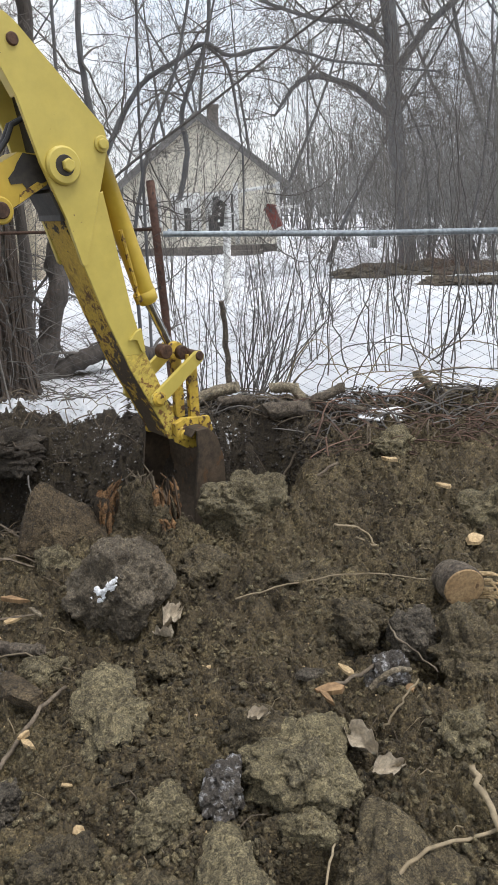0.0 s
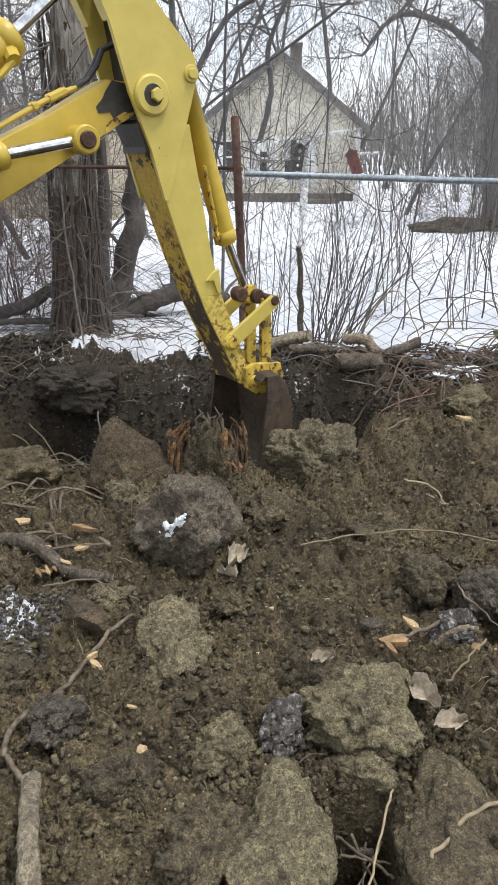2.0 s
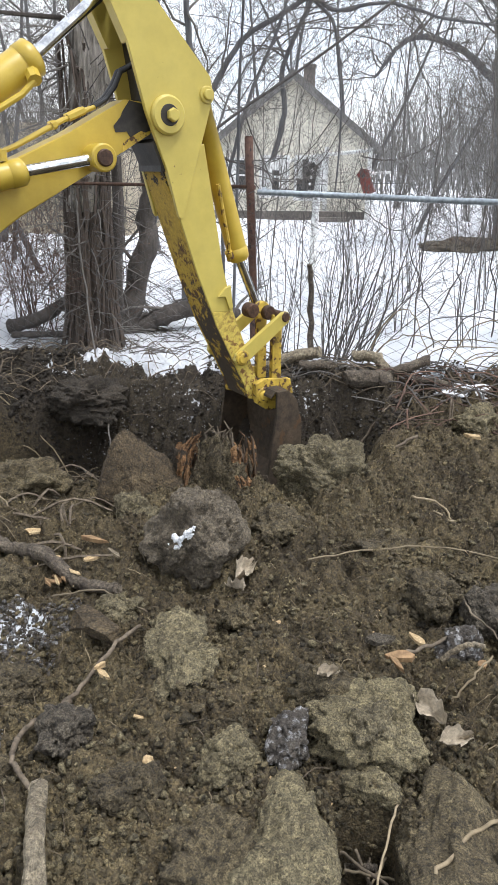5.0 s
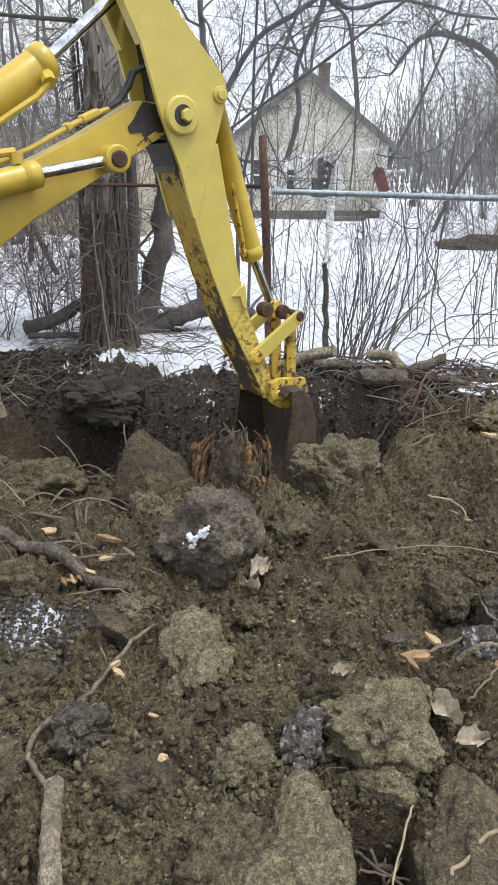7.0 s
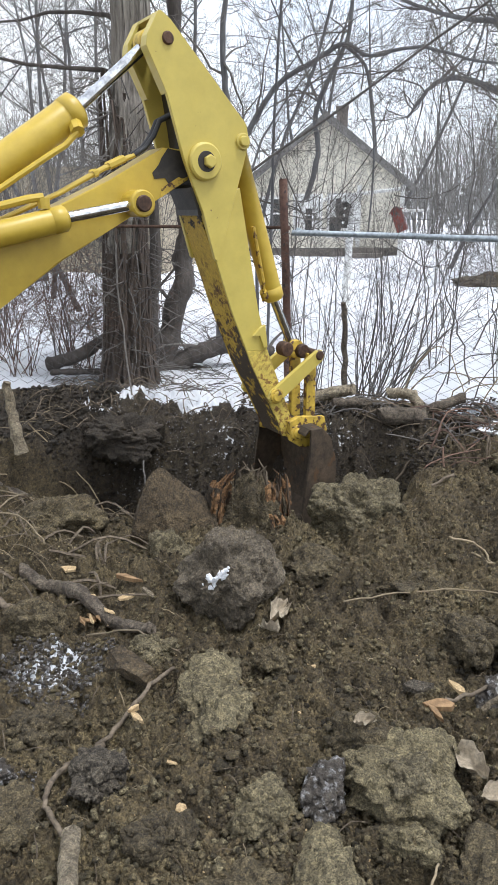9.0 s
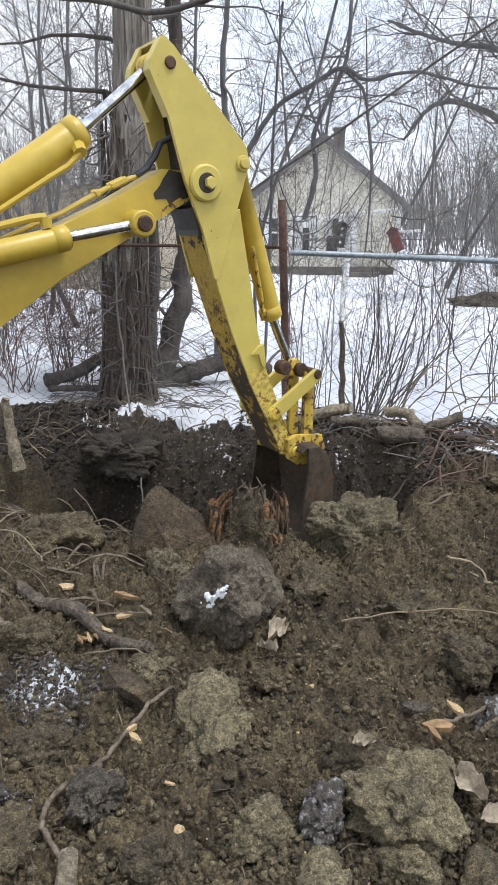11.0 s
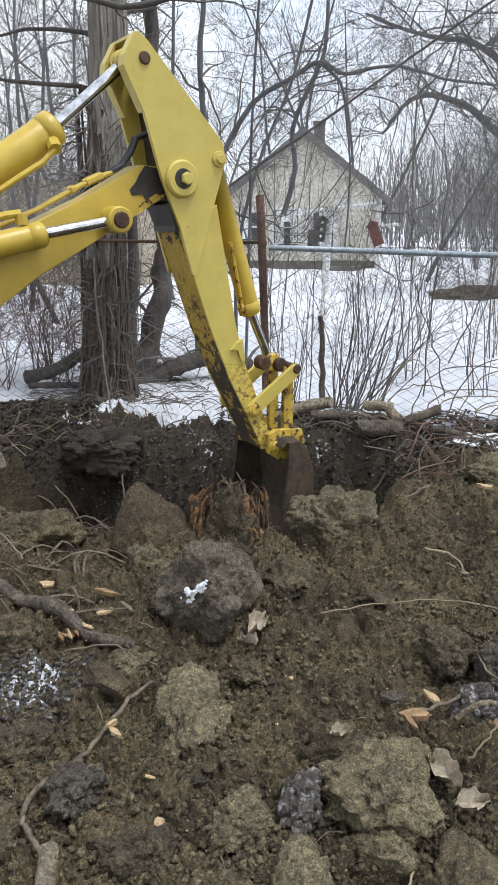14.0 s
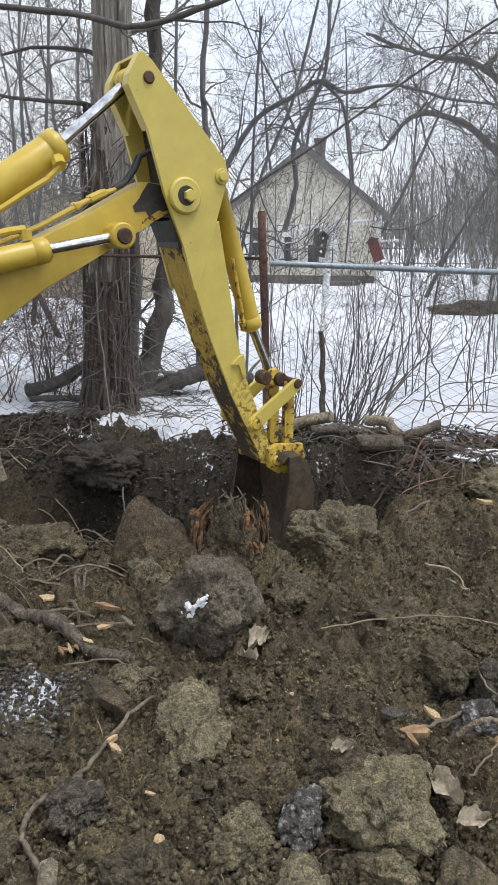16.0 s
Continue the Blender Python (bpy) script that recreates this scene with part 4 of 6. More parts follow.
CLODS = [
    # place, half sizes, material, label, seed, turn, facets
    ((-0.455, 1.79, 0.01), (0.098, 0.185, 0.055), M_CLAY, "flat olive-tan clay clod in dark soil", 31, 8, 2),
    ((0.146, 1.57, 0.00), (0.150, 0.125, 0.085), M_CLAY, "broad tan clay clod with crumbled edge", 32, 5, 2),
    ((0.140, 1.52, 0.045), (0.072, 0.070, 0.050), M_CLAY, "pale crumbling face of a clay clod", 61, 25, 2),
    ((-0.080, 1.50, 0.00), (0.060, 0.072, 0.070), M_FROST, "dark purplish clod with a frosted face", 33, 0, 3),
    ((0.02, 1.68, 0.01), (0.105, 0.075, 0.075), M_CLOD, "smooth dark brown clod in soil", 34, -10, 5),
    ((0.41, 2.19, 0.03), (0.095, 0.085, 0.085), M_CLOD, "rounded brown clod on loose soil", 35, 10, 4),
    ((0.59, 2.14, 0.02), (0.085, 0.11, 0.105), M_GREY, "grey-brown upright clod beside a gap", 36, 5, 5),
    ((0.76, 2.03, 0.01), (0.105, 0.16, 0.10), M_CLOD, "large brown crumbly clod", 37, -12, 3),
    ((0.47, 1.93, 0.00), (0.075, 0.070, 0.070), M_FROST, "small rock with white frost crust", 38, 30, 3),
    ((0.64, 1.66, 0.00), (0.085, 0.075, 0.050), M_CLAY, "olive clay clod on soil", 39, 0, 4),
    ((0.375, 1.20, -0.05), (0.165, 0.26, 0.085), M_CLOD, "smooth slab of dug earth", 40, 3, 5),
    ((0.145, 1.385, -0.05), (0.080, 0.055, 0.060), M_CLAY, "brick-shaped clay block over a hole", 41, 2, 6),
    ((-0.075, 1.19, -0.05), (0.135, 0.20, 0.090), M_CLAY, "big olive clay clod split at its side", 42, 4, 3),
    ((-0.24, 1.13, -0.05), (0.105, 0.10, 0.070), M_CLOD, "brown clod among crumbs", 43, 0, 3),
    ((-0.24, 1.42, -0.02), (0.095, 0.085, 0.060), M_CLAY, "tan clay clod among crumbs", 44, 33, 3),
    ((-0.98, 1.62, -0.02), (0.085, 0.080, 0.065), M_CLOD, "brown clod beside a bent root", 45, 10, 4),
    ((-0.705, 1.45, 0.0), (0.055, 0.075, 0.045), M_GREY, "pale grey lumpy stone", 47, -20, 4),
    ((-0.47, 1.28, -0.01), (0.085, 0.060, 0.050), M_CLOD, "reddish brown clod in soil", 48, 10, 4),
    ((-0.90, 1.27, -0.02), (0.070, 0.070, 0.050), M_CLOD, "brown rounded clod in soil", 49, 0, 3),
    ((-0.30, 2.02, 0.0), (0.06, 0.055, 0.055), M_CLOD, "brown clod of loose soil", 50, 0, 4),
    ((-0.72, 2.02, 0.0), (0.06, 0.055, 0.055), M_CLAY, "olive clay clod on soil", 51, 0, 4),
    ((-1.55, 3.12, -0.06), (0.22, 0.15, 0.11), M_CLOD, "low brown clod along the pit edge", 52, 0, 3),
    ((-1.80, 4.60, -0.09), (0.36, 0.17, 0.14), M_BANK, "overhanging ledge of dark earth", 53, -8, 0),
    ((0.95, 4.25, 0.0), (0.14, 0.12, 0.085), M_CLAY, "olive clod with dry grass", 54, 0, 3),
    ((1.28, 3.25, -0.02), (0.16, 0.13, 0.075), M_CLAY, "crumbly olive clod on soil", 55, 0, 2),
    ((0.53, 2.34, 0.01), (0.06, 0.045, 0.045), M_CLOD, "brown clod of loose soil", 56, 0, 4),
    ((-0.20, 2.72, -0.02), (0.12, 0.10, 0.06), M_CLOD, "brown clod of loose soil", 57, 0, 2),
    ((-0.88, 2.80, -0.03), (0.10, 0.08, 0.055), M_CLAY, "olive clay clod on soil", 58, 0, 3),
    ((-1.25, 2.15, -0.01), (0.09, 0.08, 0.055), M_CLOD, "brown clod of loose soil", 59, 0, 3),
    ((-1.02, 1.38, 0.0), (0.07, 0.05, 0.04), M_FROST, "frosted dark clod in soil", 60, 0, 3),
    ((0.30, 2.62, -0.03), (0.16, 0.10, 0.045), M_CLOD, "brown clod of loose soil", 62, 0, 2),
    ((-0.98, 1.06, -0.02), (0.09, 0.09, 0.06), M_CLOD, "brown clod of loose soil", 63, 0, 3),
    ((0.72, 1.36, -0.02), (0.10, 0.10, 0.06), M_CLOD, "brown clod of loose soil", 64, 0, 3),
]
for at, size, mat, label, seed, turn, facets in CLODS:
    lump("clod", (at[0], at[1], at[2] - 0.2 * size[2] * (at[1] < 2.4)), size, mat, label, "clod", seed, turn, 6 if at[1] < 2.3 or seed == 53 else 5, 0.45 if seed == 53 else 0.30, facets, "clods of dug earth", loose={34: 0.3, 40: 0.15, 36: 0.35, 41: 0.2, 42: 0.5}.get(seed, 1.6))


def stump():
    st = thing("tree_stump", "torn tree stump with orange splintered wood in pit", "stump", (-0.58, 3.44, -0.2))
    rnd = random.Random(8)
    b = Build()
    k, rows = 40, []
    for j in range(12):
        z = -0.1 + j * 0.028
        ring = []
        for i in range(k):
            a = i / k * 2 * math.pi
            r = 0.215 - 0.009 * j + 0.040 * noise.noise(Vector((math.cos(a) * 2, math.sin(a) * 2, z * 1.2))) + 0.018 * noise.noise(Vector((math.cos(a) * 9, math.sin(a) * 9, z * 3)))
            top = 0.05 * noise.noise(Vector((math.cos(a) * 3, math.sin(a) * 3, 7.7))) if j == 11 else 0
            ring.append((r * math.cos(a), r * 0.8 * math.sin(a), z + top))
        rows.append(ring)
    rows.append([(0.6 * x, 0.6 * y, z + 0.03 * noise.noise(Vector((x * 20, y * 20, 1)))) for x, y, z in rows[-1]])
    verts = [p for r in rows for p in r] + [(0, 0, 0.22)]
    n = len(rows)
    faces = [(j * k + i, j * k + (i + 1) % k, (j + 1) * k + (i + 1) % k, (j + 1) * k + i) for j in range(n - 1) for i in range(k)]
    faces += [((n - 1) * k + i, (n - 1) * k + (i + 1) % k, n * k) for i in range(k)]
    b.add(verts, faces)
    part("trunk", b, M_STUMP, st)
    for i in range(120):
        b = Build()
        a = rnd.uniform(-3.7, 0.6)
        r = 0.195 + rnd.uniform(-0.09, 0.02)
        x, y = r * math.cos(a), r * 0.8 * math.sin(a)
        z0, ln_ = rnd.uniform(-0.05, 0.17), rnd.uniform(0.06, 0.24)
        w = rnd.uniform(0.005, 0.017)
        tx, ty = x * 0.9 + rnd.uniform(-0.05, 0.05), y * 0.9
        b.tube([(x * 1.06, y * 1.06, z0 - 0.02), (x, y, z0 + ln_ * 0.5), ((x + tx) / 2, (y + ty) / 2, z0 + ln_ * 0.8), (tx, ty, z0 + ln_)], [w * 0.8, w, w * 0.7, 0.002], 4)
        torn = (x < -0.10 and rnd.random() < 0.7) or (0.06 < x < 0.2 and rnd.random() < 0.55) or rnd.random() < 0.15
        part("splinter", b, M_WOOD_T if torn else rnd.choice((M_STUMP, M_STUMP, M_CLOD, M_ROOT)), st)


stump()
lump("clod", (-0.565, 3.35, -0.09), (0.175, 0.13, 0.235), M_CLOD, "brown earth stuck to a torn stump", "clod", 81, 0, 6, 0.30, 0, "clods of dug earth", 0.35)
rs = random.Random(12)
for x, y, z, w, hgt, lean in ((-0.755, 3.29, -0.10, 0.020, 0.24, 0.03), (-0.735, 3.27, -0.06, 0.018, 0.20, 0.03), (-0.715, 3.255, 0.0, 0.014, 0.15, 0.02), (-0.70, 3.25, -0.08, 0.016, 0.13, 0.02), (-0.43, 3.24, -0.14, 0.020, 0.13, -0.02), (-0.405, 3.25, -0.13, 0.017, 0.11, -0.02), (-0.455, 3.235, -0.10, 0.012, 0.09, -0.02), (-0.485, 3.27, 0.06, 0.018, 0.09, 0.0), (-0.46, 3.28, 0.05, 0.012, 0.10, 0.0)):
    b = Build()
    x, y = -0.575 + (x + 0.575) * 1.2, y - 0.03
    b.tube([(x, y, z), (x + lean * 0.3, y + 0.008, z + hgt * 0.45), (x + lean * 0.7, y + 0.015, z + hgt * 0.8), (x + lean + rs.uniform(-0.01, 0.01), y + 0.02, z + hgt)], [w * 0.8, w, w * 0.8, w * 0.25], 4)
    b.v[-1] = b.v[-1] + np.random.default_rng(int(abs(x) * 1000)).normal(0, 0.005, b.v[-1].shape)
    solid("torn_plank", b, M_WOOD_T, "orange plank of torn wood on a stump", "torn wood", "torn wood on the stump")
for i in range(9):
    b = Build()
    x = rs.uniform(-0.63, -0.48)
    b.tube([(x, 3.36, 0.10), (x + rs.uniform(-0.02, 0.02), 3.36, 0.17), (x + rs.uniform(-0.05, 0.05), 3.35, rs.uniform(0.19, 0.25))], [0.009, 0.007, 0.003], 4)
    solid("stump_splinter", b, M_ROOT, "grey splinter standing on a stump", "splinter", "splinters on the stump")


# ---- roots, sticks, chips and leaves ----
def wobble(pts, amount, seed, per=6):
    """A smooth line through a few places, with small bends."""
    pts = [Vector(p) for p in pts]
    rnd = random.Random(seed)
    res = []
    for i in range(len(pts) - 1):
        p0, p1, p2, p3 = pts[max(i - 1, 0)], pts[i], pts[i + 1], pts[min(i + 2, len(pts) - 1)]
        for j in range(per):
            t = j / per
            q = 0.5 * ((2 * p1) + (p2 - p0) * t + (2 * p0 - 5 * p1 + 4 * p2 - p3) * t * t + (3 * p1 - p0 - 3 * p2 + p3) * t ** 3)
            res.append(q + Vector((rnd.gauss(0, amount), rnd.gauss(0, amount), rnd.gauss(0, amount * 0.6))))
    res.append(pts[-1])
    return [tuple(p) for p in res]


def stick(name, pts, r0, r1, mat, label, category, seed=1, sides=8, group="", amount=0.004, lift=True):
    if lift:
        pts = [(x, y, h(x, y) + z + 0.012) for x, y, z in pts]
    b = Build()
    line = wobble(pts, amount, seed)
    n = len(line)
    rnd = random.Random(seed + 99)
    b.tube(line, [(r0 + (r1 - r0) * i / (n - 1)) * rnd.uniform(0.95, 1.05) for i in range(n)], sides)
    b.v[-1] = b.v[-1] + np.random.default_rng(seed).normal(0, r0 * 0.07, b.v[-1].shape)
    return solid(name, b, mat, label, category, group, smooth=True)


stick("root", [(-0.62, 1.90, 0.05), (-0.66, 1.75, 0.05), (-0.74, 1.60, 0.045), (-0.78, 1.50, 0.03)], 0.006, 0.008, M_ROOT, "thin pale brown root lying on soil", "root", 2)
stick("root", [(-0.73, 1.53, 0.035), (-0.815, 1.47, 0.045), (-0.835, 1.375, 0.045), (-0.785, 1.29, 0.04), (-0.685, 1.205, 0.03)], 0.009, 0.007, M_ROOT, "bent grey root curving over the soil", "root", 3)
stick("split_stick", [(-0.705, 1.235, 0.05), (-0.625, 1.035, 0.05), (-0.58, 0.92, 0.05)], 0.024, 0.026, M_LOG_P, "thick weathered split stick lying on soil", "stick", 4, 7, amount=0.001)
stick("branch", [(-1.26, 2.46, 0.03), (-1.12, 2.33, 0.03), (-0.95, 2.24, 0.03), (-0.77, 2.16, 0.02)], 0.034, 0.022, M_LOG, "broken brown branch with torn pale end", "branch", 5, 10)
stick("branch", [(-1.50, 2.55, 0.03), (-1.36, 2.47, 0.03), (-1.27, 2.45, 0.03)], 0.03, 0.028, M_LOG, "short broken branch in soil", "branch", 6, 10)
stick("branch", [(-1.52, 2.30, 0.02), (-1.38, 2.22, 0.03), (-1.28, 2.28, 0.03)], 0.016, 0.012, M_ROOT, "thin branch in soil", "branch", 7)
stick("log", [(-2.3, 3.62, 0.06), (-1.95, 3.56, 0.06), (-1.62, 3.52, 0.03)], 0.055, 0.05, M_LOG, "mossy brown log on the pit edge", "log", 8, 12, amount=0.006)
stick("root", [(0.19, 3.60, 0.02), (0.24, 3.72, 0.06), (0.32, 3.82, 0.05), (0.44, 3.9, 0.04), (0.56, 4.0, 0.03)], 0.007, 0.010, M_ROOT, "bare pale root arching from the pit", "root", 9)
stick("root", [(0.00, 3.62, 0.0), (0.04, 4.05, 0.40), (0.12, 4.3, 0.24), (0.26, 4.42, 0.10), (0.42, 4.45, 0.06)], 0.005, 0.008, M_ROOT, "bare pale root arching from the pit", "root", 10)
stick("twig", [(0.42, 2.98, 0.02), (0.55, 3.0, 0.02), (0.60, 2.93, 0.02), (0.50, 2.85, 0.02)], 0.006, 0.004, M_TWIG_B, "bent pale twig on soil", "twig", 11)
stick("twig", [(-0.05, 2.42, 0.03), (0.2, 2.50, 0.03), (0.5, 2.52, 0.03), (0.9, 2.56, 0.03)], 0.0035, 0.003, M_TWIG_B, "long thin dry stalk on soil", "twig", 12)
stick("twig", [(-1.02, 2.12, 0.03), (-0.80, 2.07, 0.03), (-0.62, 2.02, 0.03)], 0.004, 0.003, M_TWIG_B, "thin pale twig on soil", "twig", 13)
stick("twig", [(0.27, 1.12, 0.05), (0.40, 1.25, 0.05), (0.60, 1.32, 0.05), (0.75, 1.33, 0.05)], 0.0055, 0.0045, M_TWIG_B, "pale bare stick on soil", "stick", 14)
stick("twig", [(0.60, 1.48, 0.04), (0.615, 1.36, 0.04), (0.62, 1.24, 0.04)], 0.009, 0.008, M_TWIG_B, "pale bare stick on soil", "stick", 15)
for i, (a, e, r, m) in enumerate((((0.205, 1.31, -0.02), (0.125, 1.03, 0.0), 0.0034, M_TWIG_B), ((0.075, 1.30, -0.20), (0.20, 1.14, -0.12), 0.0050, M_ROOT), ((0.08, 1.22, -0.16), (0.20, 1.20, -0.15), 0.0042, M_TWIG_B),
                                  ((0.11, 1.30, -0.19), (0.19, 1.10, -0.17), 0.0046, M_ROOT), ((0.19, 1.28, -0.18), (0.08, 1.10, -0.20), 0.0034, M_TWIG_B), ((0.075, 1.15, -0.18), (0.20, 1.10, -0.18), 0.0038, M_TWIG_B),
                                  ((0.15, 1.31, -0.22), (0.12, 1.08, -0.16), 0.0028, M_ROOT), ((0.09, 1.27, -0.22), (0.16, 1.24, -0.17), 0.013, M_LOG))):
    stick("twig", [a, tuple((p + q) / 2 for p, q in zip(a, e)), e], r, r * 0.8, m, "pale broken stick crossing a hole in soil", "stick", 500 + i, 6, "sticks in the hole", 0.002, False)
stick("twig", [(0.39, 1.83, 0.05), (0.46, 1.84, 0.06), (0.53, 1.90, 0.05)], 0.010, 0.007, M_LOG_P, "frosted pale stick on soil", "stick", 19)
stick("twig", [(0.28, 1.86, 0.05), (0.36, 1.90, 0.06), (0.44, 1.93, 0.06)], 0.006, 0.006, M_ROOT, "thin root among clods", "root", 20)
stick("twig", [(0.41, 1.73, 0.05), (0.47, 1.76, 0.06), (0.54, 1.83, 0.06)], 0.004, 0.003, M_TWIG_B, "pale forked twig on soil", "twig", 21)
stick("twig", [(0.50, 2.13, 0.07), (0.54, 2.02, 0.09), (0.63, 1.93, 0.06)], 0.004, 0.003, M_ROOT, "dangling rootlet between two clods", "root", 22)
stick("stake", [(-2.33, 4.12, 0.42), (-2.30, 4.10, 0.2), (-2.24, 4.05, -0.05)], 0.026, 0.045, M_LOG_P, "pale split wooden stake stuck in the bank", "stake", 23, 7, lift=False)
stick("vine", [(-1.93, 5.25, 1.3), (-1.89, 5.2, 0.72), (-1.74, 4.9, 0.08), (-1.55, 4.5, -0.15), (-1.44, 4.2, -0.30)], 0.007, 0.006, M_TWIG, "bare vine hanging into the pit", "vine", 24, 6, lift=False)
stick("vine", [(-2.0, 4.72, 0.14), (-1.7, 4.62, 0.02), (-1.55, 4.5, -0.12)], 0.005, 0.004, M_ROOT, "thin root hanging on the bank", "root", 25, 6, lift=False)
for i, (x, y, tx, ty) in enumerate(((-2.25, 3.9, -1.5, 3.1), (-2.1, 3.3, -1.55, 3.45), (-2.2, 2.9, -1.45, 2.7), (-1.95, 3.6, -1.9, 2.6), (-2.3, 4.3, -1.75, 4.25), (-2.4, 4.0, -1.9, 4.3))):
    stick("twig", [(x, y, 0.08), ((x + tx) / 2 + 0.1, (y + ty) / 2 + 0.1, 0.10), (tx, ty, 0.04)], 0.006, 0.004, M_TWIG_B, "dry arching stalk at the pit edge", "twig", 30 + i, 6, "dry stalks")


def chip(at, size, mat, seed, turn, label="fresh pale wood chip on soil", tilt=12, name="wood_chip"):
    rnd = random.Random(seed)
    b = Build()
    k = 7
    pts = [(size[0] * math.cos(a) * rnd.uniform(0.5, 1.2), size[1] * math.sin(a) * rnd.uniform(0.5, 1.4)) for a in np.linspace(0, 2 * math.pi, k, endpoint=False)]
    lo = [(x, y, rnd.uniform(-0.3, 0.2) * size[2]) for x, y in pts]
    hi = [(x * 0.95, y * 0.85, size[2] * rnd.uniform(0.7, 1.3)) for x, y in pts]
    b.add(lo + hi + [(0, 0, size[2] * 1.2), (0, 0, -size[2] * 0.4)], [(i, (i + 1) % k, k + (i + 1) % k, k + i) for i in range(k)] + [(k + i, k + (i + 1) % k, 2 * k) for i in range(k)] + [((i + 1) % k, i, 2 * k + 1) for i in range(k)])
    ob = solid(name, b, mat, label, "wood chip", "wood chips")
    ob.matrix_basis = pose(at[0], at[1], h(at[0], at[1]) + at[2], tilt, 0, turn)
    return ob


chip((-1.28, 2.57, 0.03), (0.050, 0.022, 0.010), M_WOOD_C, 1, 5)
chip((-0.98, 2.50, 0.03), (0.065, 0.016, 0.016), M_WOOD_O, 2, -12, "orange torn splinter of wood")
chip((-0.86, 2.40, 0.03), (0.075, 0.010, 0.010), M_LOG_P, 3, -42, "long pale splinter of wood")
chip((-0.93, 2.36, 0.03), (0.045, 0.016, 0.010), M_WOOD_C, 4, 40)
chip((-1.08, 2.34, 0.05), (0.042, 0.016, 0.012), M_WOOD_C, 5, -45)
chip((-0.66, 1.64, 0.03), (0.035, 0.010, 0.012), M_WOOD_C, 6, -35)
chip((-0.68, 1.66, 0.03), (0.030, 0.008, 0.016), M_WOOD_C, 16, 50)
chip((-0.46, 1.38, 0.015), (0.026, 0.022, 0.015), M_WOOD_C, 7, 0, "small yellow wood chip on soil")
chip((0.33, 1.94, 0.04), (0.045, 0.014, 0.012), M_WOOD_C, 8, -50)
chip((0.26, 1.84, 0.03), (0.055, 0.022, 0.018), M_WOOD_O, 9, 5, "orange torn splinter of wood")
chip((0.24, 1.80, 0.03), (0.050, 0.010, 0.012), M_WOOD_O, 19, -60, "orange torn splinter of wood")
chip((0.20, 1.93, 0.03), (0.060, 0.022, 0.014), M_GREY, 10, 15, "grey bark flake on soil")
chip((0.52, 1.86, 0.02), (0.020, 0.018, 0.012), M_WOOD_O, 11, 0, "small orange wood chip on soil")
chip((0.86, 3.87, 0.03), (0.060, 0.018, 0.018), M_WOOD_C, 12, -30)
chip((1.06, 3.41, 0.03), (0.055, 0.018, 0.015), M_WOOD_C, 13, -45)
chip((-0.15, 2.05, 0.01), (0.018, 0.008, 0.008), M_WOOD_C, 14, 20)
chip((-0.52, 1.52, 0.01), (0.016, 0.008, 0.006), M_WOOD_C, 15, -10)
chip((-0.12, 1.70, 0.01), (0.016, 0.006, 0.006), M_WOOD_C, 17, 15)
chip((1.06, 2.9, 0.03), (0.07, 0.04, 0.02), M_WOOD_C, 18, 60)


rs = random.Random(31)
for i in range(7):
    chip((-1.02 + rs.uniform(-0.06, 0.05), 2.25 + rs.uniform(-0.03, 0.03), 0.055), (rs.uniform(0.03, 0.06), 0.009, 0.008), rs.choice((M_WOOD_O, M_WOOD_C)), 40 + i, rs.uniform(-60, -10), "torn orange splinter on a broken branch", rs.uniform(-20, 25))


def leaf(at, size, turn, seed, label):
    b = Build()
    n, m = 12, 7
    rnd = random.Random(seed)
    top = []
    for i in range(n):
        t = i / (n - 1)
        w = math.sin(math.pi * min(1, t * 0.92 + 0.06)) ** 0.7 * (1 - 0.45 * t)
        for j in range(m):
            s = (j / (m - 1) - 0.5) * 2
            p = Vector((t * 2.5 + seed, s * 1.8, 0))
            top.append(((t - 0.5) * size * 1.5, s * w * size * 0.55 + 0.12 * size * noise.noise(p * 1.3), 0.55 * size * abs(s) ** 1.5 * (1 + noise.noise(p * 2)) + 0.26 * size * noise.noise(p * 1.7 + Vector((0, 0, 3)))))
    low = [(x, y, z - 0.0015) for x, y, z in top]
    q = [(i * m + j, i * m + j + 1, (i + 1) * m + j + 1, (i + 1) * m + j) for i in range(n - 1) for j in range(m - 1)]
    b.add(top + low, q + [tuple(k + n * m for k in f[::-1]) for f in q])
    b.tube([(size * 0.7, 0, 0.0), (size * 1.0, 0.02 * size, 0.01)], 0.0025, 5)
    ob = solid("dead_leaf", b, M_LEAF, label, "leaf", "dead leaves", smooth=True)
    ob.matrix_basis = pose(at[0], at[1], h(at[0], at[1]) + at[2], 18, 8, turn)


leaf((0.33, 1.63, 0.06), 0.080, -52, 1, "curled pale brown dead leaf on a clod")
leaf((0.38, 1.53, 0.05), 0.06, 20, 2, "crumpled brown dead leaf on soil")
leaf((-0.31, 2.33, 0.07), 0.085, 70, 3, "crumpled pale dead leaf beside a frozen clod")
leaf((-0.33, 2.25, 0.05), 0.055, 150, 4, "crumpled brown dead leaf on soil")
leaf((0.02, 1.655, 0.09), 0.04, 20, 5, "shrivelled brown leaf on a clod")


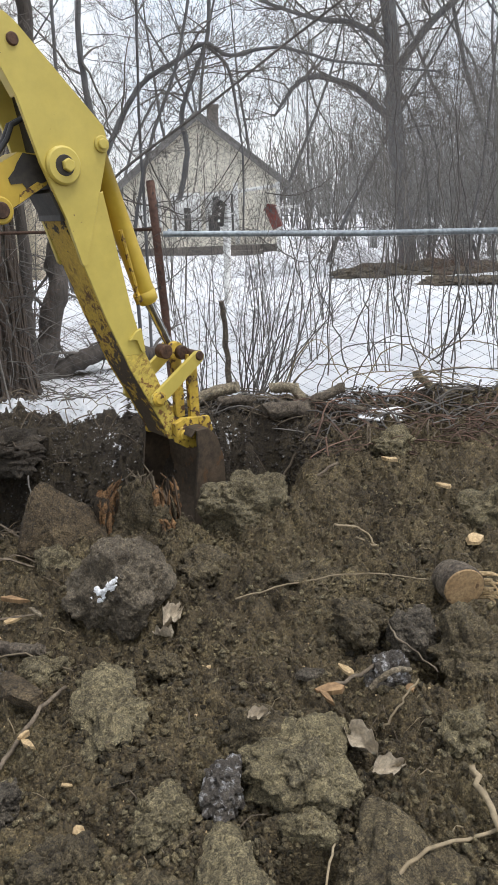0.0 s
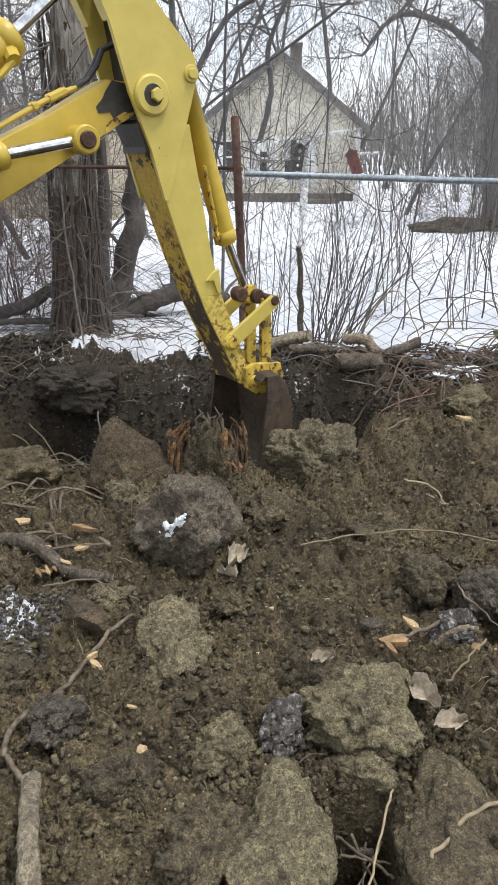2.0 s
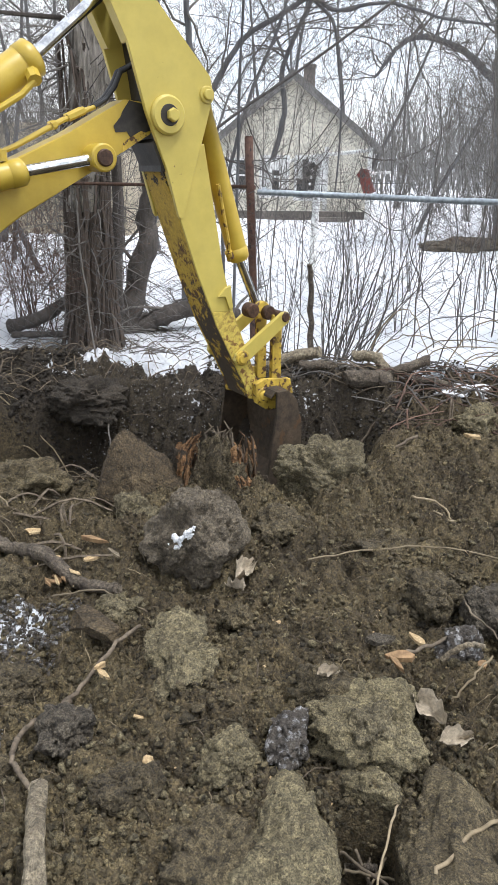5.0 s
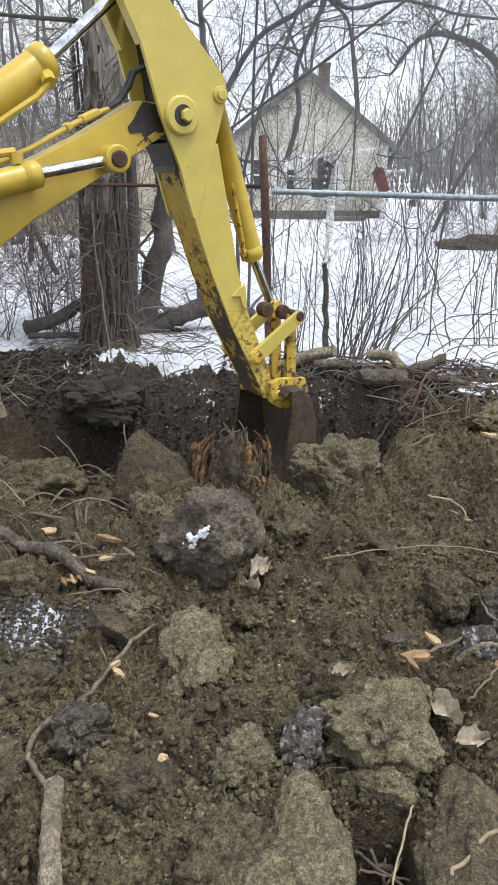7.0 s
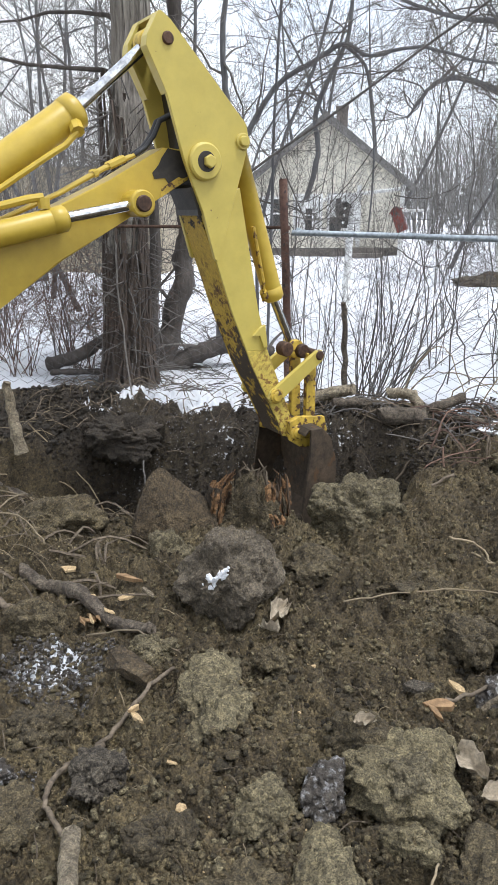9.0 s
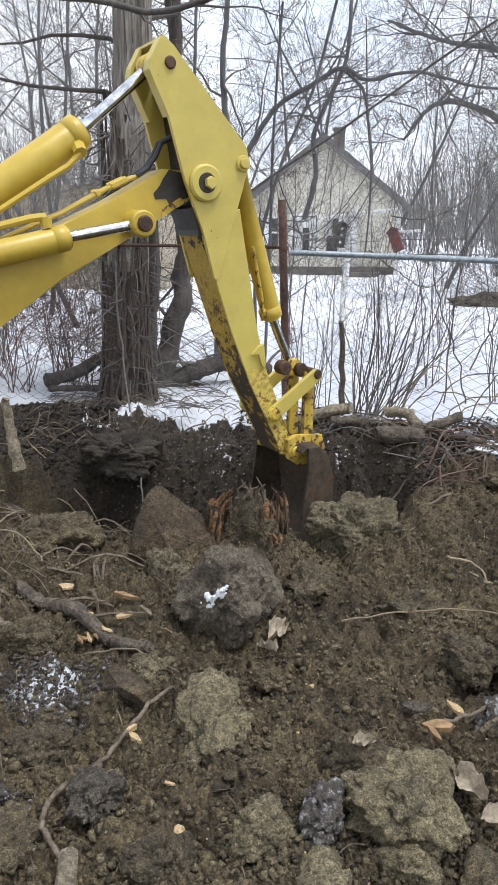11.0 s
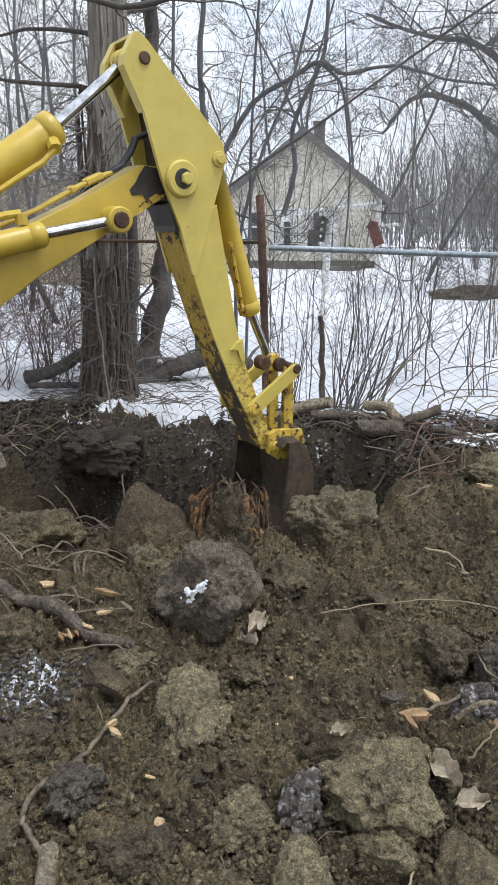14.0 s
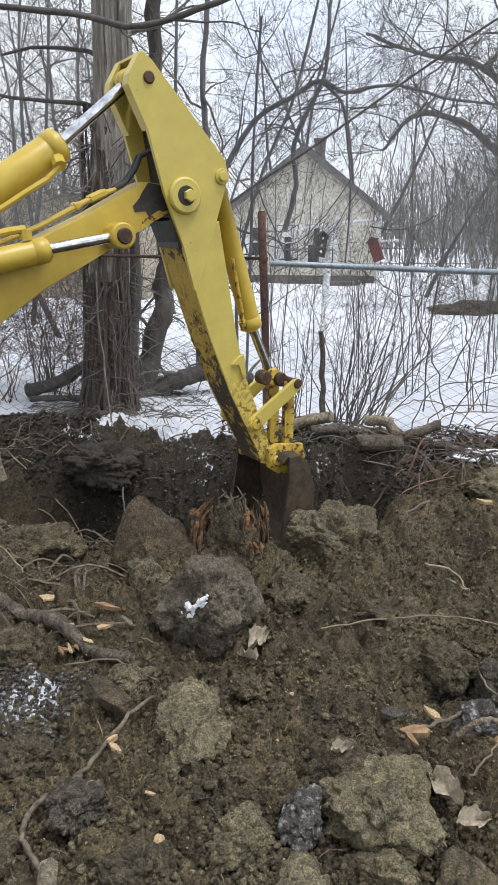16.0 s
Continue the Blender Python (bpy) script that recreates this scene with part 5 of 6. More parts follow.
def cut_log():
    lg = thing("cut_log", "short cut log with orange end and torn pale wood", "log", (0.86, 2.40, h(0.86, 2.40) + 0.08), turn=8)
    b = Build()
    b.tube([(0, 0.13, -0.03), (0, 0.06, -0.008), (0, 0.02, 0), (0, 0.0, 0)], [0.080, 0.086, 0.088, 0.086], 28)
    part("bark", b, M_LOG, lg, "", True)
    b = Build()
    b.tube([(0, 0.0, 0), (0, -0.004, 0)], [0.084, 0.080], 28)
    part("cut_face", b, M_CUT, lg, "orange-brown sawn face")
    rnd = random.Random(3)
    for i in range(9):
        b = Build()
        z = rnd.uniform(-0.07, 0.06)
        b.tube([(0.07, 0.03, z), (0.105, -0.01, z + 0.02), (0.12 + rnd.uniform(0, 0.04), -0.03, z + rnd.uniform(-0.05, 0.05))], [0.012, 0.008, 0.002], 5)
        part("splinter", b, M_WOOD_C, lg, "pale torn splinter")


cut_log()

# logs and brushwood at the fence foot
for i, (pts, r0, r1, mat, label) in enumerate((
    ([(-0.62, 4.92, 0.02), (-0.45, 4.92, 0.11), (-0.25, 4.92, 0.20), (-0.06, 4.93, 0.24)], 0.045, 0.042, M_LOG_P, "pale stripped log leaning on the bank"),
    ([(0.19, 4.93, 0.22), (0.34, 4.92, 0.22), (0.40, 4.88, 0.16), (0.47, 4.82, 0.07)], 0.038, 0.035, M_LOG_P, "bent pale branch log on the brush pile"),
    ([(0.36, 4.76, 0.10), (0.52, 4.80, 0.17), (0.72, 4.85, 0.225)], 0.026, 0.038, M_LOG, "dark branch log on the brush pile"),
    ([(-0.20, 4.83, 0.155), (-0.05, 4.83, 0.165), (0.03, 4.83, 0.165)], 0.034, 0.036, M_LOG, "short brown log on the bank"),
    ([(0.14, 4.74, 0.10), (0.30, 4.73, 0.11), (0.44, 4.74, 0.10)], 0.062, 0.058, M_LOG, "thick rotten log in the bank"),
    ([(0.62, 4.78, 0.10), (0.80, 4.73, 0.10), (0.98, 4.66, 0.06)], 0.022, 0.018, M_LOG, "brown branch on the brush pile"),
    ([(1.05, 4.95, 0.06), (1.35, 4.92, 0.14), (1.7, 4.85, 0.12)], 0.03, 0.035, M_LOG, "brown branch on the snow"),
    ([(1.25, 4.95, 0.30), (1.40, 4.90, 0.16), (1.55, 4.84, 0.05)], 0.028, 0.032, M_LOG_P, "pale broken branch leaning on the brush pile"),
)):
    stick("log", pts, r0, r1, mat, label, "log", 60 + i, 12, "logs at the fence foot", 0.005, False)


def strew(name, count, area, length, radius, mat, label, category, seed, up=0.06, flat=0.25, kind="stuff", bend=0.25):
    rnd = random.Random(seed)
    b = Build()
    for i in range(count):
        x, y = rnd.uniform(*area[0]), rnd.uniform(*area[1])
        a, ln_ = rnd.uniform(0, math.pi), rnd.uniform(*length)
        dx, dy = math.cos(a) * ln_ / 2, math.sin(a) * ln_ / 2 * 0.7
        z0, z1 = h(x - dx, y - dy) + rnd.uniform(0, up) * 0.6, h(x + dx, y + dy) + rnd.uniform(0, up)
        zm = max(h(x, y) + 0.01, (z0 + z1) / 2) + rnd.uniform(0, up)
        r = rnd.uniform(*radius)
        if abs(z1 - z0) > 0.14 or zm > max(z0, z1) + 0.12 or (-0.85 < x < 0.0 and 3.8 < y < 4.5):
            continue
        b.tube(wobble([(x - dx, y - dy, z0), (x + bend * dy * rnd.uniform(-1, 1), y + bend * dx * rnd.uniform(-1, 1), zm), (x + dx, y + dy, z1)], 0.002, i, 3), [r] * 6 + [r * 0.6], 4)
    return solid(name, b, mat, label, category, kind=kind)


strew("brushwood", 220, ((-0.5, 1.9), (4.5, 5.05)), (0.12, 0.5), (0.002, 0.007), M_TWIG, "tangle of dark brushwood along the bank", "brushwood", 1, 0.07)
strew("pale_brushwood", 70, ((0.3, 1.9), (4.3, 5.0)), (0.15, 0.5), (0.002, 0.0055), M_ROOT, "pale dry sticks tangled on the bank", "brushwood", 2, 0.06)
strew("edge_sticks", 55, ((-2.0, -1.05), (2.3, 3.5)), (0.12, 0.5), (0.0025, 0.008), M_ROOT, "broken sticks strewn along the pit edge", "brushwood", 15, 0.06)
strew("red_brush", 110, ((0.35, 1.9), (4.15, 4.85)), (0.2, 0.6), (0.0025, 0.006), M_RUSTY_TWIG, "reddish-brown canes tangled on the bank", "brushwood", 12, 0.09)
strew("bank_roots", 150, ((-2.6, 0.3), (4.5, 5.2)), (0.08, 0.45), (0.002, 0.005), M_ROOT, "fine roots and twigs hanging on the bank", "roots", 3, 0.08)
strew("dry_grass", 130, ((-2.5, -1.3), (2.3, 4.6)), (0.10, 0.4), (0.001, 0.0028), M_TWIG_B, "dry grass and stalks on the pit edge", "grass", 4, 0.07)
strew("soil_litter", 600, ((-1.6, 1.6), (0.9, 4.3)), (0.012, 0.08), (0.0007, 0.0018), M_TWIG_B, "bits of straw and rootlets on the soil", "litter", 5, 0.012)
strew("fine_rootlets", 380, ((-1.6, 1.6), (0.9, 4.3)), (0.03, 0.14), (0.0008, 0.002), M_ROOT, "fine brown rootlets in the soil", "litter", 6, 0.015)


def crumbs(name, count, seed, smin, smax, area, mat, label, near=1.5, round_clods=False):
    """Loose crumbs of earth, joined, each an irregular little lump."""
    rg = np.random.default_rng(seed)
    bm = bmesh.new()
    bmesh.ops.create_icosphere(bm, subdivisions=1 if smax < 0.026 else 2, radius=1.0)
    bv = np.array([v.co[:] for v in bm.verts])
    bf = np.array([[v.index for v in f.verts] for f in bm.faces])
    bm.free()
    x = rg.uniform(area[0], area[1], count)
    y = area[2] + (area[3] - area[2]) * rg.random(count) ** near
    keep = vnoise(x * 2.5, y * 2.5, seed) + 0.6 * vnoise(x * 8, y * 8, seed + 2) > rg.uniform(0.2, 1.15, count)
    keep &= ~((x > -0.8) & (x < 0.0) & (y > 3.85) & (y < 4.5)) & ~((np.abs(x - 0.135) < 0.07) & (np.abs(y - 1.20) < 0.11))
    x, y = x[keep], y[keep]
    if round_clods:
        for at, size, *_ in CLODS:
            if at[1] < 2.5:
                m = int(900 * (size[0] + size[1]))
                a, r = rg.uniform(0, 6.28, m), rg.normal(1.02, 0.14, m)
                x, y = np.append(x, at[0] + size[0] * r * np.cos(a)), np.append(y, at[1] + size[1] * r * np.sin(a))
        keep = ~((np.abs(x - 0.135) < 0.07) & (np.abs(y - 1.195) < 0.12))
        x, y = x[keep], y[keep]
    n = len(x)
    s = smin * (smax / smin) ** (rg.random(n) ** 1.35)
    z = height(x, y) + s * 0.4
    shape = bv[None] * rg.uniform(0.45, 1.3, (n, len(bv), 1)) * rg.uniform(0.7, 1.3, (n, 1, 3))
    ang = rg.uniform(0, 6.28, n)
    c, sn = np.cos(ang)[:, None], np.sin(ang)[:, None]
    vx = shape[..., 0] * c - shape[..., 1] * sn
    vy = shape[..., 0] * sn + shape[..., 1] * c
    verts = np.stack([vx * s[:, None] + x[:, None], vy * s[:, None] + y[:, None], shape[..., 2] * s[:, None] * 0.85 + z[:, None]], -1).reshape(-1, 3)
    faces = (bf[None] + (np.arange(n) * len(bv))[:, None, None]).reshape(-1, 3)
    me = bpy.data.meshes.new(name)
    me.vertices.add(len(verts))
    me.vertices.foreach_set("co", verts.ravel())
    me.loops.add(faces.size)
    me.loops.foreach_set("vertex_index", faces.ravel().astype(np.int32))
    me.polygons.add(len(faces))
    me.polygons.foreach_set("loop_start", np.arange(0, faces.size, 3, dtype=np.int32))
    me.update(calc_edges=True)
    me.materials.append(mat)
    return tagged(new(name, me), label, "soil", kind="stuff")


crumbs("soil_crumbs", 56000, 1, 0.0032, 0.0125, (-1.9, 1.9, 0.85, 4.5), M_CRUMB, "loose brown crumbs of dug earth")
crumbs("soil_lumps", 1500, 2, 0.008, 0.024, (-1.9, 1.9, 0.85, 4.3), M_CRUMB, "loose brown lumps of dug earth")
crumbs("clay_crumbs", 2600, 3, 0.005, 0.018, (-0.8, 0.9, 0.85, 3.6), M_CLAY, "loose olive crumbs of clay")
crumbs("clod_crumbs", 200, 21, 0.004, 0.016, (-1.0, 0.9, 0.9, 2.4), M_CRUMB, "crumbs of earth fallen round the clods", 1.5, True)
crumbs("bank_lumps", 3600, 4, 0.006, 0.025, (-2.7, 0.6, 4.15, 4.64), M_BANK, "dark lumps of earth in the bank", 1.0)
crumbs("frosted_lumps", 2000, 5, 0.004, 0.014, (-1.9, -0.62, 4.50, 4.84), M_FROST, "frosted lumps of earth in the bank", 1.0)
crumbs("frosted_lumps", 900, 6, 0.005, 0.016, (-0.55, 0.45, 4.55, 4.90), M_FROST, "frosted lumps of earth in the bank", 1.0)
crumbs("frost_crumbs", 2600, 7, 0.003, 0.011, (-1.28, -0.88, 1.74, 2.10), M_FROST, "crumbs of earth white with frost", 1.0)
crumbs("frost_crumbs", 700, 8, 0.003, 0.010, (-1.08, -0.90, 1.32, 1.46), M_FROST, "crumbs of earth white with frost", 1.0)
crumbs("bank_crumbs", 7000, 9, 0.005, 0.022, (-2.8, -1.9, 4.25, 5.3), M_BANK, "loose dark crumbs on the bank", 1.0)
crumbs("bank_crumbs", 4000, 10, 0.005, 0.020, (-0.9, 1.9, 4.62, 5.12), M_BANK, "loose dark crumbs on the bank", 1.0)
crumbs("wood_bits", 700, 11, 0.0018, 0.006, (-1.7, 1.7, 0.9, 3.6), M_WOOD_C, "tiny pale bits of wood in the soil", 1.3)


# ---- chain-link fence ----
def fence_y(x):
    return 5.22 - 0.14 * x


def fence():
    fe = thing("chain_link_fence", "chain-link fence with galvanised rail and rusty posts", "fence", (0, 0, 0))
    b = Build()
    for i in range(112):
        x = -5.0 + i * 0.074
        pts = []
        for k in range(35):
            xx = x + (0.037 if (k + i) % 2 else -0.037)
            pts.append((xx, fence_y(xx) + (0.003 if (k + i) % 2 else -0.003), 0.02 + k * 0.0385))
        b.tube(pts, 0.0026, 3, False)
    part("wire_mesh", b, M_WIRE, fe, "fine diamond wire mesh")
    b = Build()
    b.tube([(-0.56, fence_y(-0.56), 1.325), (0.2, fence_y(0.2), 1.305), (0.87, fence_y(0.87), 1.285), (3.2, fence_y(3.2), 1.26)], 0.021, 14)
    part("top_rail", b, M_GALV, fe, "blue-grey galvanised top rail", True)
    b = Build()
    b.tube([(-0.53, fence_y(-0.5) + 0.02, 1.33), (-0.50, fence_y(-0.5) + 0.02, 1.33)], 0.028, 14)
    part("rail_sleeve", b, M_GALV, fe)
    b = Build()
    b.tube([(-0.64, 5.33, 1.36), (-2.0, fence_y(-2.0), 1.37), (-5.0, fence_y(-5.0), 1.36)], 0.013, 10)
    part("top_rail", b, M_PIN, fe, "rusty brown top rail", True)
    b = Build()
    b.tube([(-0.575, 5.34, -0.1), (-0.60, 5.34, 0.8), (-0.635, 5.34, 1.69), (-0.636, 5.34, 1.70)], [0.032, 0.031, 0.031, 0.026], 18)
    post = part("post", b, M_RUST, fe, "tall rusted red-brown pipe post", True)
    for z in (0.45, 1.34):
        b = Build()
        b.tube([(-0.59 - 0.02 * z, 5.34, z), (-0.59 - 0.02 * z, 5.34, z + 0.03)], 0.036, 18)
        part("band", b, M_RUST, post)
    for x in (2.6, -3.6):
        b = Build()
        b.tube([(x, fence_y(x) + 0.03, -0.1), (x, fence_y(x) + 0.03, 1.36)], 0.03, 14)
        part("post", b, M_RUST, fe, "", True)


fence()


# ---- bare trees and brush ----
def bough(rnd, p, d, length, wob, droop, segs):
    pts, q, w = [np.array(p)], np.array(p, float), np.array(d, float)
    for i in range(segs):
        w = w + np.array((rnd.gauss(0, wob), rnd.gauss(0, wob), rnd.gauss(0, wob) + droop))
        w /= np.linalg.norm(w)
        q = q + w * length / segs
        pts.append(q)
    return pts


def ramify(b, rnd, p, d, length, r, level, spec, least=0.0012):
    """A bough with its side shoots, down to twigs."""
    wob, droop, kids, shrink, spread = spec
    segs = 6 if level > 1 else 4
    pts = bough(rnd, p, d, length, wob, droop, segs)
    n = len(pts)
    rr = [max(r * (1 - 0.75 * i / (n - 1)), least) for i in range(n)]
    (b[0] if level >= spec_split else b[1]).tube(pts, rr, 7 if level >= 2 else (4 if level == 1 else 3), False)
    if level <= 0:
        return
    for _ in range(kids[level - 1]):
        k = rnd.uniform(0.22, 0.98) * (n - 1)
        i = min(int(k), n - 2)
        q = pts[i] + (pts[i + 1] - pts[i]) * (k - i)
        t = pts[i + 1] - pts[i]
        t = t / np.linalg.norm(t)
        s = np.array((rnd.gauss(0, 1), rnd.gauss(0, 1), rnd.gauss(0.15, 0.8)))
        s -= t * s.dot(t)
        s /= np.linalg.norm(s) + 1e-6
        e = t * (1 - spread) + s * spread
        e /= np.linalg.norm(e)
        ramify(b, rnd, q, e, length * shrink * rnd.uniform(0.6, 1.25) * (1.15 - 0.5 * k / n), rr[i] * rnd.uniform(0.26, 0.42), level - 1, spec, least)


spec_split = 2


def bare_tree(name, label, at, seed, height_m, r, kids=(7, 8, 9), wob=0.16, droop=0.01, spread=0.62, shrink=0.45, lean=(0, 0), bark=None, twig=None, group="", fork=1, level=3, category="tree"):
    tr = thing(name, label, category, at, group)
    rnd = random.Random(seed)
    b = (Build(), Build())
    for i in range(fork):
        a = rnd.uniform(0, 6.28)
        tilt = 0.0 if fork == 1 else rnd.uniform(0.08, 0.35)
        d = np.array((lean[0] + tilt * math.cos(a), lean[1] + tilt * math.sin(a), 1.0))
        ramify(b, rnd, (0.05 * math.cos(a) * (fork > 1), 0.05 * math.sin(a) * (fork > 1), -0.15), d / np.linalg.norm(d), height_m * rnd.uniform(0.8, 1.05), r, level, (wob, droop, kids, shrink, spread), 0.003)
    if b[0].v:
        part("trunk", b[0], bark or M_BARK, tr, "", True)
    part("crown", b[1], twig or M_TWIG, tr, "bare leafless twigs")
    return tr


# the vine-grown trees behind the fence
def old_tree():
    tr = thing("vine_grown_tree", "thick shaggy-barked old tree trunk wrapped in bare vines", "tree", (-2.11, 5.95, -0.05))
    b = Build()
    line = wobble([(0.0, 0, -0.1), (0.02, 0, 0.5), (0.03, 0.0, 1.2), (0.10, 0, 1.9), (0.17, 0, 2.6), (0.22, 0, 3.5), (0.25, 0, 4.6)], 0.006, 2, 8)
    n = len(line)
    k = 84
    for_rings = []
    for i, p in enumerate(line):
        t = i / (n - 1)
        r = 0.19 - 0.05 * t + 0.10 * math.exp(-t * 14)
        ring = []
        for j in range(k):
            a = j / k * 2 * math.pi
            rr = r * (1 + 0.16 * noise.noise(Vector((math.cos(a) * 2.2, math.sin(a) * 2.2, p[2] * 0.5))) + 0.13 * noise.noise(Vector((math.cos(a) * 9, math.sin(a) * 9, p[2] * 3.0))) + 0.10 * noise.noise(Vector((math.cos(a) * 19, math.sin(a) * 19, p[2] * 6.0))))
            ring.append((p[0] + rr * math.cos(a), p[1] + rr * math.sin(a), p[2]))
        for_rings.append(ring)
    low = [q for ring in for_rings[:17] for q in ring]
    b.add(low, [(i * k + j, i * k + (j + 1) % k, (i + 1) * k + (j + 1) % k, (i + 1) * k + j) for i in range(16) for j in range(k)])
    part("trunk", b, M_BARK_V, tr, "dark vine-brown lower trunk")
    b = Build()
    up = [q for ring in for_rings[16:] for q in ring]
    b.add(up, [(i * k + j, i * k + (j + 1) % k, (i + 1) * k + (j + 1) % k, (i + 1) * k + j) for i in range(n - 17) for j in range(k)])
    part("upper_trunk", b, M_BARK_L, tr, "pale grey shaggy upper bark")
    rnd = random.Random(4)
    for i in range(24):
        b = Build()
        a0 = rnd.uniform(-3.2, 0.3)
        pts = []
        for j in range(12):
            t = j / 11
            a = a0 + rnd.uniform(-0.15, 0.15) + 0.7 * t * rnd.choice((-1, 1)) * 0.3
            r = 0.21 - 0.04 * t + 0.09 * math.exp(-t * 8)
            pts.append((0.08 * t + r * math.cos(a), r * math.sin(a), -0.05 + t * rnd.uniform(2.2, 2.7)))
        b.tube(pts, [rnd.uniform(0.004, 0.016)] * 12, 6)
        part("vine", b, M_BARK_V, tr, "thick woody vine", True)
    b = (Build(), Build())
    for i in range(130):
        a = rnd.uniform(-3.3, 0.4)
        z = rnd.uniform(0.05, 2.6)
        r = 0.2
        d = np.array((math.cos(a), math.sin(a) * 0.7, rnd.uniform(-0.7, 0.8)))
        ramify(b, rnd, (r * math.cos(a) + 0.08 * z / 2, r * math.sin(a), z), d / np.linalg.norm(d), rnd.uniform(0.25, 0.75), 0.006, 1, (0.3, -0.06, (4,), 0.5, 0.6))
    for i in range(8):
        a = rnd.uniform(0, 6.28)
        d = np.array((math.cos(a), math.sin(a), rnd.uniform(0.2, 0.8)))
        ramify(b, rnd, (0.22, 0, rnd.uniform(2.2, 4.2)), d / np.linalg.norm(d), rnd.uniform(1.0, 2.0), 0.022, 2, (0.2, 0.0, (6, 7), 0.5, 0.6))
    part("limb", b[0], M_BARK, tr)
    part("crown", b[1], M_TWIG, tr, "tangled vine twigs")


old_tree()


def stem_tree(name, label, paths, mat, seed, twigs=10, group="", least=0.0018, reach=1.0):
    """A tree of a few given stems with short shoots."""
    tr = thing(name, label, "tree", (0, 0, 0), group)
    rnd = random.Random(seed)
    b2 = (Build(),) * 2
    for i, (pts, r0, r1) in enumerate(paths):
        b = Build()
        line = wobble(pts, r0 * 0.12, seed + i, 6)
        n = len(line)
        rad = [r0 + (r1 - r0) * j / (n - 1) for j in range(n)]
        b.tube(line, [q * rnd.uniform(0.92, 1.08) for q in rad], 12)
        part("stem", b, mat, tr, "", True)
        for _ in range(twigs):
            j = rnd.randrange(n // 5, n)
            d = np.array((rnd.gauss(0, 1), rnd.gauss(0, 0.6), rnd.gauss(0.4, 0.7)))
            ramify(b2, rnd, line[j], d / np.linalg.norm(d), rnd.uniform(0.4, 1.3) * reach, min(rad[j] * 0.45, 0.02), 2, (0.2, 0.01, (6, 6), 0.5, 0.55), least)
    if b2[1].v:
        part("crown", b2[1], M_TWIG, tr, "bare leafless twigs")


stem_tree("forked_tree", "dark leaning forked tree trunk on snow", [
    ([(-1.98, 6.5, -0.1), (-1.86, 6.55, 0.4), (-1.74, 6.6, 0.95), (-1.70, 6.6, 1.5), (-1.76, 6.6, 2.6), (-1.70, 6.6, 4.0)], 0.12, 0.06),
    ([(-2.02, 6.4, -0.1), (-2.0, 6.4, 0.6), (-1.93, 6.4, 1.3), (-1.98, 6.4, 2.4), (-1.95, 6.4, 4.0)], 0.07, 0.035),
    ([(-1.86, 6.55, 0.02), (-1.55, 6.6, 0.16), (-1.30, 6.7, 0.20), (-0.9, 6.8, 0.12)], 0.10, 0.07),
], M_BARK, 5, 5)
stem_tree("arching_tree", "dark bough arching across the sky", [
    ([(-2.6, 9.2, -0.1), (-2.25, 9.0, 0.9), (-1.76, 9.0, 1.78), (-1.55, 9.0, 2.25), (-1.15, 9.0, 2.85), (-0.72, 9.0, 3.10), (-0.35, 9.0, 3.28), (-0.05, 9.0, 3.15), (0.5, 9.0, 3.22), (1.2, 9.0, 3.05), (2.4, 9.0, 2.9)], 0.045, 0.012),
    ([(-0.75, 9.0, 1.6), (-0.62, 9.0, 2.1), (-0.66, 9.0, 2.55), (-0.50, 9.0, 2.95), (-0.30, 9.0, 3.4), (-0.26, 9.0, 4.2)], 0.035, 0.02),
    ([(-0.35, 9.0, 3.28), (-0.10, 9.0, 3.05), (-0.02, 9.0, 2.7), (0.05, 9.0, 2.1), (0.02, 9.0, 1.2)], 0.022, 0.010),
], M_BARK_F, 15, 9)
stem_tree("slanting_sapling", "long thin grey sapling leaning across the house", [
    ([(-2.9, 7.0, -0.1), (-1.9, 7.0, 0.95), (-1.27, 7.0, 1.72), (-0.2, 7.0, 2.42), (0.95, 7.0, 3.17), (2.2, 7.0, 3.9)], 0.014, 0.010),
], M_TWIG, 25, 4)
stem_tree("overhead_bough", "grey bough hanging across the top of the view", [
    ([(-3.2, 5.0, 3.1), (-1.9, 5.0, 2.95), (-1.45, 5.0, 2.86), (-0.9, 5.0, 2.98), (0.2, 5.0, 3.35)], 0.022, 0.018),
], M_TWIG, 27, 3)
stem_tree("twin_stem_tree", "pair of slim grey tree stems", [
    ([(-1.55, 7.4, -0.1), (-1.50, 7.4, 1.4), (-1.42, 7.4, 2.3), (-1.46, 7.4, 3.0), (-1.36, 7.4, 4.2)], 0.04, 0.025),
    ([(-1.25, 8.2, -0.1), (-1.22, 8.2, 1.2), (-0.95, 8.2, 2.2), (-0.60, 8.2, 3.0), (-0.3, 8.2, 4.2)], 0.022, 0.014),
    ([(-1.05, 7.6, -0.1), (-1.0, 7.6, 1.5), (-0.98, 7.6, 2.4), (-0.9, 7.6, 3.6)], 0.018, 0.012),
], M_BARK_F, 35, 9)
